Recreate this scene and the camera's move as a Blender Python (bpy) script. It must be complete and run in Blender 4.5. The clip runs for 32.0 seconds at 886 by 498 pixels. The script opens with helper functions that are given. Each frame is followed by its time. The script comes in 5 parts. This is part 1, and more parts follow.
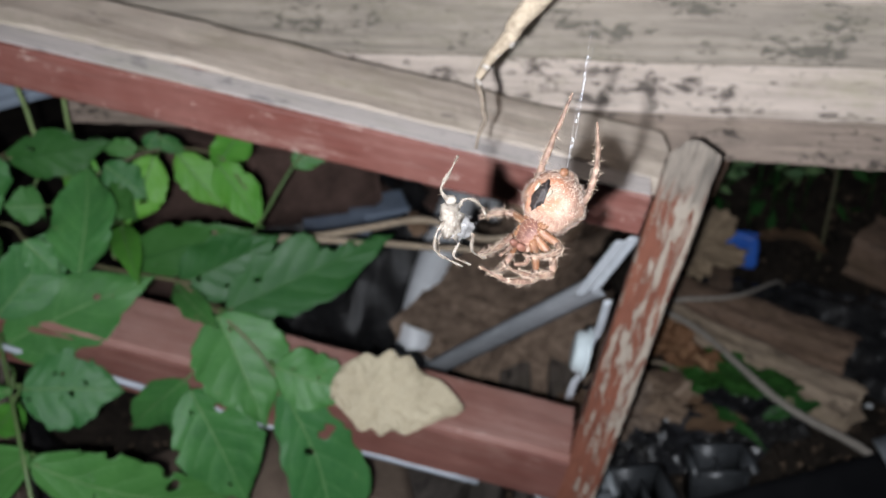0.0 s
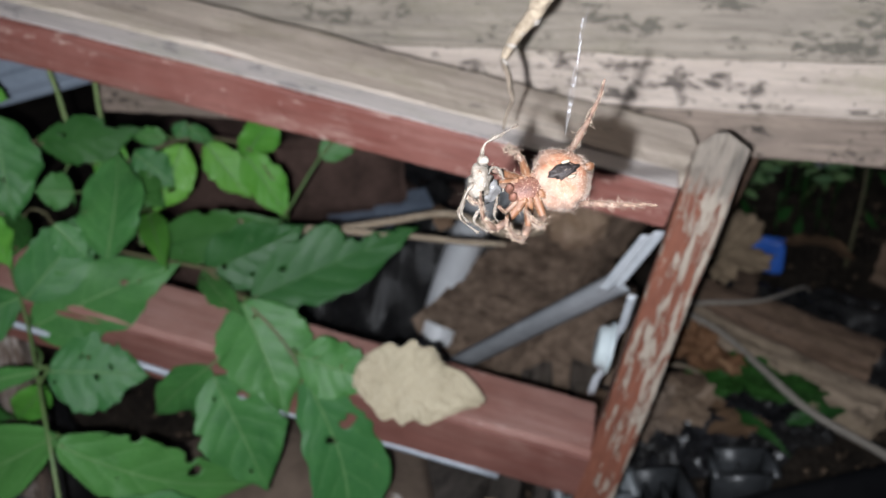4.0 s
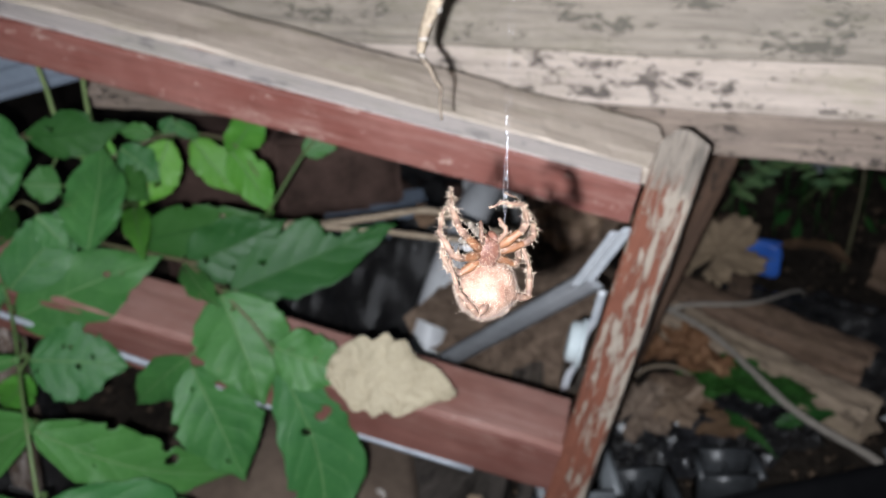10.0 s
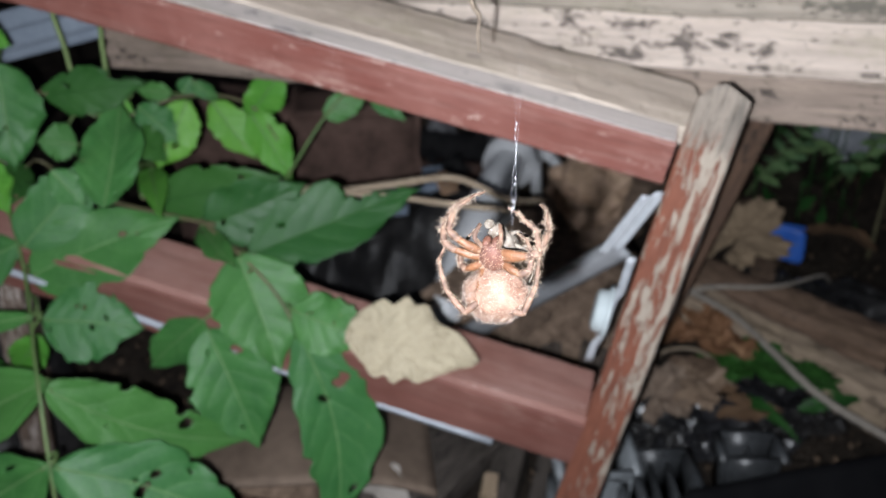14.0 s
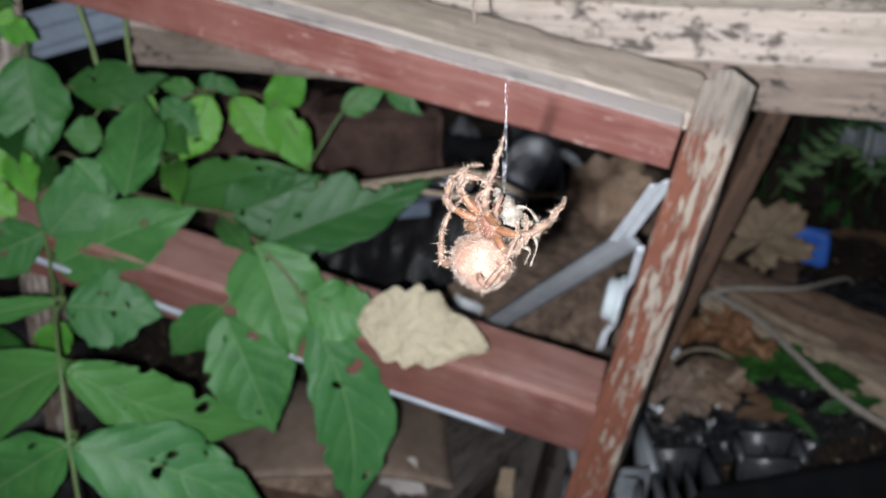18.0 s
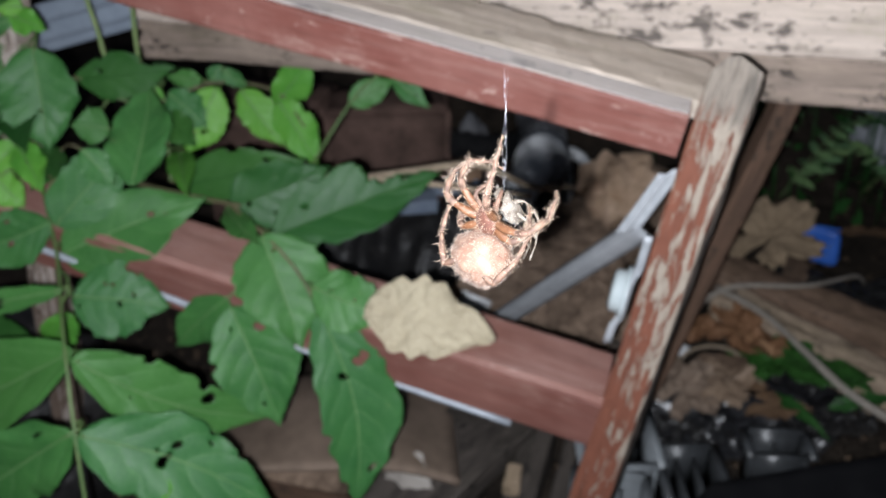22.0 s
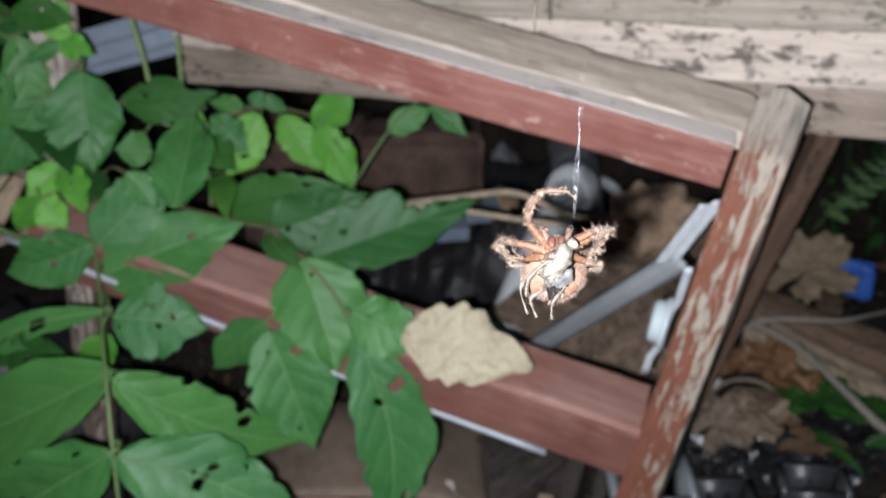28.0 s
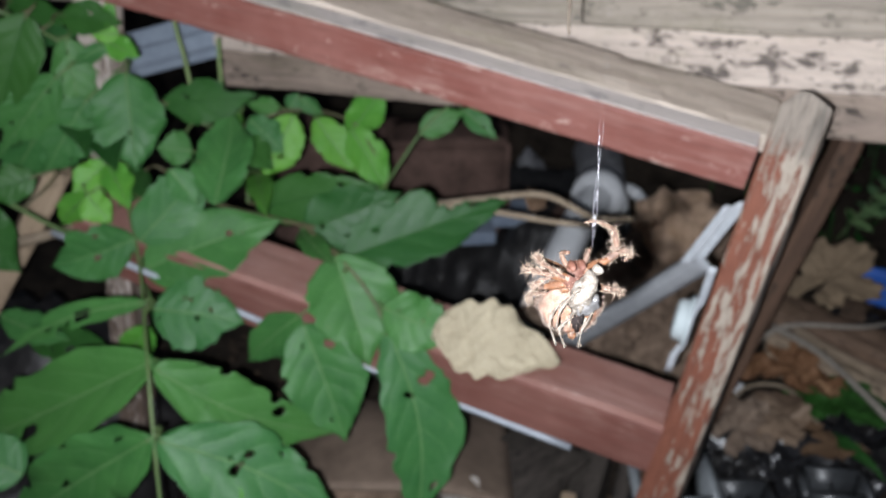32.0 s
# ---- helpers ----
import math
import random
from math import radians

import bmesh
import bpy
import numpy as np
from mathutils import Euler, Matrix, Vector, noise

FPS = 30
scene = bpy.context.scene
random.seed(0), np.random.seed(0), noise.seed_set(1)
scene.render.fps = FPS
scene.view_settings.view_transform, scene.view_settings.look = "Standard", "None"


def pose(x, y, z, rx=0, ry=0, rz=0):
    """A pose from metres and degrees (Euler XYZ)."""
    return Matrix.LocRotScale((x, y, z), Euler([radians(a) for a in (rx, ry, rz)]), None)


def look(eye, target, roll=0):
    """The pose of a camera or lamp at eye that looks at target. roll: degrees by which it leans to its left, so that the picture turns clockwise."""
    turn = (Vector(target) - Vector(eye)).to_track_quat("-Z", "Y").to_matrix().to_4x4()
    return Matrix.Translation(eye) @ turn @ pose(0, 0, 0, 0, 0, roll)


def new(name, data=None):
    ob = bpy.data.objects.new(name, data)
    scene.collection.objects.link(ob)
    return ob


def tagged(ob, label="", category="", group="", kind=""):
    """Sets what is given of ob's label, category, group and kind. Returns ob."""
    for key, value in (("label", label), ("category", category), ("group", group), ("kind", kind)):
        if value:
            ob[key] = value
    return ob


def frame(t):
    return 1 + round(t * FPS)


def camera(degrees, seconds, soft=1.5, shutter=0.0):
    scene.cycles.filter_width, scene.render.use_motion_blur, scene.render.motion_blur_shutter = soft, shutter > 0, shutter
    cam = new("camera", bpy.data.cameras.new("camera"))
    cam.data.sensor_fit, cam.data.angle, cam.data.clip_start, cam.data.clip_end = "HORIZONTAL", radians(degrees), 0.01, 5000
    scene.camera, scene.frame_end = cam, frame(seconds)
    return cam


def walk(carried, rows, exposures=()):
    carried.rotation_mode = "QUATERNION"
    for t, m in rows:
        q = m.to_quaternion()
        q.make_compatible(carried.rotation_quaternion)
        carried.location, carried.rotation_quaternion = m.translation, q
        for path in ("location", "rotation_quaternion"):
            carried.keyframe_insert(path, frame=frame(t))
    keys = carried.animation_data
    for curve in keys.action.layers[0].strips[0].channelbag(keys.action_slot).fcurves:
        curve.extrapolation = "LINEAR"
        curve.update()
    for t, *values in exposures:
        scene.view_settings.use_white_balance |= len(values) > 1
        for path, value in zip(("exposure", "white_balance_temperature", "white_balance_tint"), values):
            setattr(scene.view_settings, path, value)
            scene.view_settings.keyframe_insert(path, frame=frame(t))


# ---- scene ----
cam = camera(50.4, 32.0)
PATH = [
    (0, (0.007, 0.018, 0.745), (-0.009, 1.661, -0.396), -0.6),
    (0.5, (0.01, 0.016, 0.742), (-0.018, 1.659, -0.398), -0.9),
    (1, (0.011, 0.013, 0.743), (-0.029, 1.652, -0.404), -0.8),
    (1.5, (0.01, 0.013, 0.741), (-0.035, 1.654, -0.402), -0.7),
    (2, (0.009, 0.013, 0.735), (-0.035, 1.659, -0.4), -0.6),
    (2.5, (0.01, 0.013, 0.737), (-0.045, 1.659, -0.396), -0.7),
    (3, (0.006, 0.011, 0.735), (-0.047, 1.661, -0.394), -0.5),
    (3.5, (0.005, 0.012, 0.738), (-0.053, 1.661, -0.392), -0.4),
    (5.5, (0.012, 0.008, 0.737), (-0.07, 1.658, -0.391), -0.7),
    (6, (0.01, -0.028, 0.745), (-0.07, 1.617, -0.39), -0.5),
    (6.5, (0.017, -0.04, 0.75), (-0.068, 1.602, -0.388), -0.5),
    (7, (0.018, -0.038, 0.755), (-0.072, 1.609, -0.377), -0.5),
    (7.5, (0.024, -0.008, 0.745), (-0.079, 1.644, -0.379), -0.9),
    (8, (0.027, -0.003, 0.741), (-0.079, 1.647, -0.384), -0.9),
    (8.5, (0.026, 0.0, 0.739), (-0.081, 1.652, -0.383), -0.9),
    (9, (0.025, 0.003, 0.738), (-0.085, 1.655, -0.383), -0.9),
    (9.5, (0.026, 0.003, 0.733), (-0.076, 1.653, -0.392), -0.6),
    (10, (0.035, 0.003, 0.737), (-0.069, 1.656, -0.384), -0.6),
    (10.5, (0.03, 0.002, 0.735), (-0.084, 1.652, -0.39), -0.7),
    (11, (0.026, 0.002, 0.725), (-0.084, 1.651, -0.402), -0.6),
    (11.5, (0.03, 0.005, 0.727), (-0.081, 1.653, -0.401), -0.5),
    (12, (0.027, 0.004, 0.723), (-0.085, 1.65, -0.408), -0.4),
    (12.5, (0.028, 0.002, 0.718), (-0.087, 1.649, -0.411), -0.3),
    (13, (0.03, 0.005, 0.717), (-0.083, 1.648, -0.417), -0.1),
    (13.5, (0.025, 0.007, 0.716), (-0.1, 1.65, -0.417), -0.1),
    (14, (0.027, 0.006, 0.712), (-0.101, 1.649, -0.421), 0.0),
    (14.5, (0.03, 0.003, 0.704), (-0.1, 1.645, -0.43), 0.1),
    (16.5, (0.027, 0.001, 0.705), (-0.118, 1.644, -0.426), 0.2),
    (17, (0.033, -0.002, 0.704), (-0.125, 1.642, -0.425), -0.1),
    (17.5, (0.044, -0.007, 0.696), (-0.129, 1.639, -0.426), -0.6),
    (18, (0.041, -0.01, 0.703), (-0.156, 1.645, -0.403), -1.0),
    (18.5, (0.042, -0.006, 0.702), (-0.16, 1.653, -0.396), -1.1),
    (19, (0.047, -0.008, 0.699), (-0.156, 1.651, -0.399), -1.1),
    (19.5, (0.041, -0.011, 0.701), (-0.167, 1.649, -0.396), -1.0),
    (20, (0.035, -0.007, 0.699), (-0.172, 1.652, -0.398), -0.8),
    (20.5, (0.04, -0.006, 0.696), (-0.166, 1.65, -0.407), -1.0),
    (21, (0.043, -0.008, 0.694), (-0.168, 1.647, -0.41), -1.1),
    (21.5, (0.046, -0.01, 0.695), (-0.168, 1.646, -0.406), -1.3),
    (22, (0.043, -0.012, 0.695), (-0.174, 1.644, -0.405), -1.2),
    (22.5, (0.042, -0.007, 0.699), (-0.178, 1.648, -0.402), -1.2),
    (23, (0.038, -0.009, 0.703), (-0.192, 1.645, -0.397), -1.2),
    (23.5, (0.037, -0.012, 0.698), (-0.2, 1.644, -0.398), -1.3),
    (24, (0.04, -0.009, 0.699), (-0.204, 1.65, -0.39), -1.5),
    (24.5, (0.04, -0.012, 0.697), (-0.204, 1.652, -0.384), -1.5),
    (25, (0.039, -0.011, 0.694), (-0.204, 1.656, -0.384), -1.4),
    (25.5, (0.038, -0.01, 0.697), (-0.21, 1.66, -0.375), -1.3),
    (27.5, (0.036, -0.012, 0.694), (-0.227, 1.665, -0.364), -1.0),
    (28, (0.033, -0.015, 0.695), (-0.235, 1.667, -0.353), -1.1),
    (28.5, (0.032, -0.039, 0.701), (-0.233, 1.645, -0.345), -1.0),
    (29, (0.027, -0.037, 0.708), (-0.251, 1.644, -0.34), -1.1),
    (29.5, (0.025, -0.032, 0.706), (-0.264, 1.645, -0.344), -1.3),
    (30, (0.03, -0.039, 0.705), (-0.281, 1.636, -0.343), -1.6),
    (30.5, (0.038, -0.037, 0.705), (-0.289, 1.638, -0.338), -1.9),
    (31, (0.033, -0.031, 0.704), (-0.289, 1.648, -0.334), -1.7),
    (31.5, (0.031, -0.034, 0.701), (-0.286, 1.648, -0.334), -1.4),
    (32, (0.031, -0.036, 0.699), (-0.285, 1.648, -0.332), -1.2),
]
walk(cam, [(t, look(eye, target, roll)) for t, eye, target, roll in PATH], [(0, -0.24), (6, -0.06), (6.9, 0.05), (8, -0.04), (14, -0.02), (25, 0.03), (32, 0.1)])

cam.data.dof.use_dof = True
cam.data.dof.focus_distance = 0.17
cam.data.dof.aperture_fstop = 27.0

# ---- light: night, a phone's torch beside the lens is the only lamp ----
world = bpy.data.worlds.new("night")
scene.world = world
world.use_nodes = True
world.node_tree.nodes["Background"].inputs[0].default_value = (0.55, 0.66, 0.9, 1)
world.node_tree.nodes["Background"].inputs[1].default_value = 0.030
TORCH = 200000.0


# ---- materials ----
class Graph:
    """A node material under construction."""

    def __init__(self, name, rough=0.7, metal=0.0, spec=0.5):
        self.m = bpy.data.materials.new(name)
        self.m.use_nodes = True
        self.t = self.m.node_tree
        self.b = self.t.nodes["Principled BSDF"]
        self.b.inputs["Roughness"].default_value = rough
        self.b.inputs["Metallic"].default_value = metal
        self.b.inputs["Specular IOR Level"].default_value = spec
        self.co = self.t.nodes.new("ShaderNodeTexCoord").outputs["Object"]
        self.info = self.t.nodes.new("ShaderNodeObjectInfo").outputs["Random"]

    def link(self, a, b):
        self.t.links.new(a, b)

    def scaled(self, sx, sy, sz):
        n = self.t.nodes.new("ShaderNodeMapping")
        n.inputs["Scale"].default_value = (sx, sy, sz)
        self.link(self.co, n.inputs["Vector"])
        return n.outputs[0]

    def noise(self, scale, detail=6, rough=0.6, vec=None, dist=0.0):
        n = self.t.nodes.new("ShaderNodeTexNoise")
        n.noise_dimensions = "4D"
        n.inputs["Scale"].default_value, n.inputs["Detail"].default_value = scale, detail
        n.inputs["Roughness"].default_value, n.inputs["Distortion"].default_value = rough, dist
        self.link(vec or self.co, n.inputs["Vector"])
        w = self.math("MULTIPLY", self.info, 37.0)
        self.link(w, n.inputs["W"])
        return n.outputs["Fac"]

    def math(self, op, a, b=0.0, c=None):
        n = self.t.nodes.new("ShaderNodeMath")
        n.operation = op
        for i, v in enumerate((a, b) if c is None else (a, b, c)):
            if isinstance(v, (int, float)):
                n.inputs[i].default_value = v
            else:
                self.link(v, n.inputs[i])
        return n.outputs[0]

    def axis(self, k):
        n = self.t.nodes.new("ShaderNodeSeparateXYZ")
        self.link(self.co, n.inputs[0])
        return n.outputs[k]

    def step(self, v, lo, hi):
        n = self.t.nodes.new("ShaderNodeMapRange")
        n.clamp = True
        n.inputs[1].default_value, n.inputs[2].default_value = lo, hi
        self.link(v, n.inputs[0])
        return n.outputs[0]

    def mix(self, f, a, b, mode="MIX"):
        n = self.t.nodes.new("ShaderNodeMix")
        n.data_type, n.blend_type = "RGBA", mode
        for i, v in ((0, f), (6, a), (7, b)):
            if isinstance(v, (int, float)):
                n.inputs[i].default_value = v
            elif isinstance(v, tuple):
                n.inputs[i].default_value = (*v, 1)
            else:
                self.link(v, n.inputs[i])
        return n.outputs[2]

    def done(self, col, height=None, bump=0.3, dist=0.001, rough=None):
        self.link(col, self.b.inputs["Base Color"])
        if height is not None:
            n = self.t.nodes.new("ShaderNodeBump")
            n.inputs["Strength"].default_value, n.inputs["Distance"].default_value = bump, dist
            self.link(height, n.inputs["Height"])
            self.link(n.outputs[0], self.b.inputs["Normal"])
        if rough is not None:
            self.link(rough, self.b.inputs["Roughness"])
        return self.m


def wood(name, light, dark, stain, grain=1.0, stains=0.55, rough=0.75):
    """Bare weathered wood, its grain along local x."""
    g = Graph(name, rough, spec=0.3)
    fine = g.noise(1.0, 8, 0.65, g.scaled(14, 260 * grain, 260 * grain), 0.4)
    broad = g.noise(1.0, 5, 0.6, g.scaled(9, 60, 60))
    blot = g.noise(1.0, 7, 0.7, g.scaled(34, 75, 75))
    c = g.mix(g.step(fine, 0.35, 0.7), dark, light)
    c = g.mix(g.math("MULTIPLY", g.step(broad, 0.5, 0.72), 0.45), c, dark)
    speck = g.noise(1.0, 6, 0.8, g.scaled(150, 300, 300))
    moss = g.noise(1.0, 6, 0.7, g.scaled(11, 34, 34))
    film = tuple(q * k for q, k in zip(dark, (0.80, 0.86, 0.68)))
    c = g.mix(g.math("MULTIPLY", g.step(g.math("ADD", moss, g.math("MULTIPLY", g.math("SUBTRACT", speck, 0.5), 0.5)), 0.5, 0.68), 0.55), c, film)
    c = g.mix(g.math("MULTIPLY", g.step(speck, 0.58, 0.72), 0.5), c, dark)
    crack = g.noise(1.0, 3, 0.5, g.scaled(5, 330 * grain, 330 * grain), 0.6)
    c = g.mix(g.math("MULTIPLY", g.step(g.math("ABSOLUTE", g.math("SUBTRACT", crack, 0.62)), 0.012, 0.0), 0.6), c, stain)
    c = g.mix(g.math("MULTIPLY", g.step(g.math("ADD", blot, g.math("MULTIPLY", g.math("SUBTRACT", speck, 0.5), 0.55)), stains, stains + 0.05), 0.9), c, stain)
    return g.done(c, g.math("ADD", fine, g.math("MULTIPLY", blot, 0.6)), 0.5, 0.0012)


def painted(name, paint, paint2, under, wear=0.62, grain=1.0):
    """Old paint, rubbed through to the wood here and there."""
    g = Graph(name, 0.55, spec=0.4)
    fine = g.noise(1.0, 8, 0.65, g.scaled(16, 240 * grain, 240 * grain))
    cloud = g.noise(22, 6, 0.6)
    spots = g.noise(1.0, 8, 0.75, g.scaled(60, 130, 130))
    c = g.mix(g.step(cloud, 0.35, 0.7), paint, paint2)
    c = g.mix(g.math("MULTIPLY", g.step(fine, 0.52, 0.75), 0.35), c, under)
    c = g.mix(g.math("MULTIPLY", g.step(spots, wear, wear + 0.06), 0.8), c, under)
    streak = g.noise(1.0, 6, 0.7, g.scaled(30, 420 * grain, 420 * grain), 0.3)
    c = g.mix(g.math("MULTIPLY", g.step(streak, 0.5, 0.68), 0.38), c, tuple(q * 0.4 for q in paint))
    rub = g.noise(1.0, 7, 0.75, g.scaled(14, 30, 30))
    c = g.mix(g.math("MULTIPLY", g.step(g.math("ADD", rub, g.math("MULTIPLY", g.math("SUBTRACT", streak, 0.5), -0.5)), 0.55, 0.72), 0.5), c, under)
    return g.done(c, g.math("ADD", fine, spots), 0.35, 0.0008, g.step(cloud, -0.6, 1.1))


def peeling(name, top, top2, under, under2, amount=0.5, slant=0.0, bare=9.0):
    """A pale coat that flakes off a red-brown one in long chips along local x; bare: where along x the wood is bare."""
    g = Graph(name, 0.6, spec=0.35)
    chips = g.noise(1.0, 6, 0.62, g.scaled(46, 400, 400), 0.35)
    big = g.noise(1.0, 2, 0.5, g.scaled(10, 28, 28))
    fine = g.noise(1.0, 8, 0.7, g.scaled(40, 420, 420))
    v = g.math("ADD", chips, g.math("MULTIPLY", g.math("SUBTRACT", big, 0.5), 0.28))
    v = g.math("ADD", v, g.math("MULTIPLY", g.axis(2), slant))
    v = g.math("ADD", v, g.math("MULTIPLY", g.math("SUBTRACT", g.axis(0), 0.33), 0.36))
    flake = g.step(v, amount, amount + 0.018)
    a = g.mix(g.step(fine, 0.3, 0.75), top2, top)
    b = g.mix(g.step(fine, 0.35, 0.7), under2, under)
    split = g.noise(1.0, 4, 0.6, g.scaled(10, 520, 520), 0.4)
    b = g.mix(g.math("MULTIPLY", g.step(split, 0.55, 0.66), 0.8), b, tuple(q * 0.35 for q in under2))
    dirt = g.noise(1.0, 6, 0.7, g.scaled(20, 60, 60))
    a = g.mix(g.math("MULTIPLY", g.step(dirt, 0.5, 0.7), 0.5), a, tuple(q * 0.55 for q in top2))
    c = g.mix(flake, b, a)
    edge = g.math("ADD", g.axis(0), g.math("MULTIPLY", g.math("SUBTRACT", chips, 0.5), 0.05))
    old = g.mix(g.step(fine, 0.3, 0.7), (0.13, 0.11, 0.09), (0.34, 0.285, 0.235))
    old = g.mix(g.math("MULTIPLY", g.step(big, 0.55, 0.62), 0.8), old, (0.05, 0.045, 0.04))
    c = g.mix(g.step(edge, bare, bare + 0.012), c, old)
    return g.done(c, g.math("ADD", g.math("MULTIPLY", flake, 0.9), g.math("MULTIPLY", fine, 0.5)), 0.7, 0.0012)


def plain(name, a, b, scale=40.0, rough=0.5, metal=0.0, bump=0.2, dist=0.0006, spec=0.5):
    g = Graph(name, rough, metal, spec)
    n1 = g.noise(scale, 7, 0.65)
    n2 = g.noise(scale * 6, 5, 0.6)
    c = g.mix(g.step(g.math("ADD", n1, g.math("MULTIPLY", g.math("SUBTRACT", n2, 0.5), 0.5)), 0.3, 0.7), a, b)
    return g.done(c, g.math("ADD", n1, n2), bump, dist, g.math("ADD", g.math("MULTIPLY", n2, 0.25), rough - 0.12))


def leafy(name, a, b, vein, rough=0.5, blotch=(0.2, 0.17, 0.08), relief=0.26, vary=0.5):
    """A leaf over its own u, v: midrib, side veins arching from it, a net of fine veins, hue that differs leaf by leaf, specks."""
    g = Graph(name, rough, spec=0.28)
    n = g.t.nodes.new("ShaderNodeUVMap")
    s = g.t.nodes.new("ShaderNodeSeparateXYZ")
    g.link(n.outputs[0], s.inputs[0])
    u = s.outputs[0]
    side = g.math("ABSOLUTE", g.math("SUBTRACT", g.math("MULTIPLY", s.outputs[1], 2.0), 1.0))
    bent = g.math("SUBTRACT", u, g.math("ADD", g.math("MULTIPLY", side, 0.16), g.math("MULTIPLY", g.math("MULTIPLY", side, side), 0.10)))
    bent = g.math("ADD", bent, g.math("MULTIPLY", g.math("SUBTRACT", g.noise(38, 2, 0.5), 0.5), 0.025))
    cell = g.math("ABSOLUTE", g.math("SUBTRACT", g.math("FRACT", g.math("ADD", g.math("MULTIPLY", bent, 6.0), 20.0)), 0.5))
    lines = g.math("MULTIPLY", g.step(cell, 0.455, 0.495), g.step(g.math("SUBTRACT", 1.0, side), 0.04, 0.3))
    rib = g.math("SUBTRACT", 1.0, g.step(side, 0.012, 0.035))
    net = g.t.nodes.new("ShaderNodeTexVoronoi")
    net.feature = "DISTANCE_TO_EDGE"
    net.inputs["Scale"].default_value = 330.0
    g.link(g.co, net.inputs["Vector"])
    web = g.math("SUBTRACT", 1.0, g.step(net.outputs["Distance"], 0.02, 0.16))
    n1 = g.noise(40, 5, 0.6)
    fine = g.noise(300, 5, 0.65)
    c = g.mix(g.step(g.math("ADD", n1, g.math("MULTIPLY", g.math("SUBTRACT", fine, 0.5), 0.5)), 0.3, 0.7), a, b)
    warm = tuple(q * k for q, k in zip(b, (1.22, 1.06, 0.82)))
    cool = tuple(q * k for q, k in zip(a, (0.82, 1.0, 1.25)))
    c = g.mix(g.math("MULTIPLY", g.step(g.info, 0.45, 1.0), vary), c, warm)
    c = g.mix(g.math("MULTIPLY", g.step(g.math("SUBTRACT", 1.0, g.info), 0.5, 1.0), vary), c, cool)
    c = g.mix(g.math("MULTIPLY", web, 0.16), c, vein)
    c = g.mix(g.math("MULTIPLY", lines, 0.38), c, vein)
    c = g.mix(g.math("MULTIPLY", rib, 0.6), c, vein)
    sp = g.noise(150, 3, 0.5)
    c = g.mix(g.math("MULTIPLY", g.step(sp, 0.74, 0.77), 0.85), c, blotch)
    dust = g.noise(650, 2, 0.5)
    c = g.mix(g.math("MULTIPLY", g.step(dust, 0.77, 0.81), 0.5), c, (0.45, 0.46, 0.36))
    puff = g.math("SUBTRACT", 0.25, g.math("MULTIPLY", cell, cell))
    h = g.math("ADD", g.math("MULTIPLY", puff, 1.8), g.math("ADD", g.math("MULTIPLY", fine, 0.35), g.math("MULTIPLY", g.math("MAXIMUM", rib, lines), -0.5)))
    h = g.math("ADD", h, g.math("MULTIPLY", web, -0.18))
    return g.done(c, h, relief, 0.0012, g.math("ADD", g.math("MULTIPLY", fine, 0.3), rough - 0.15))


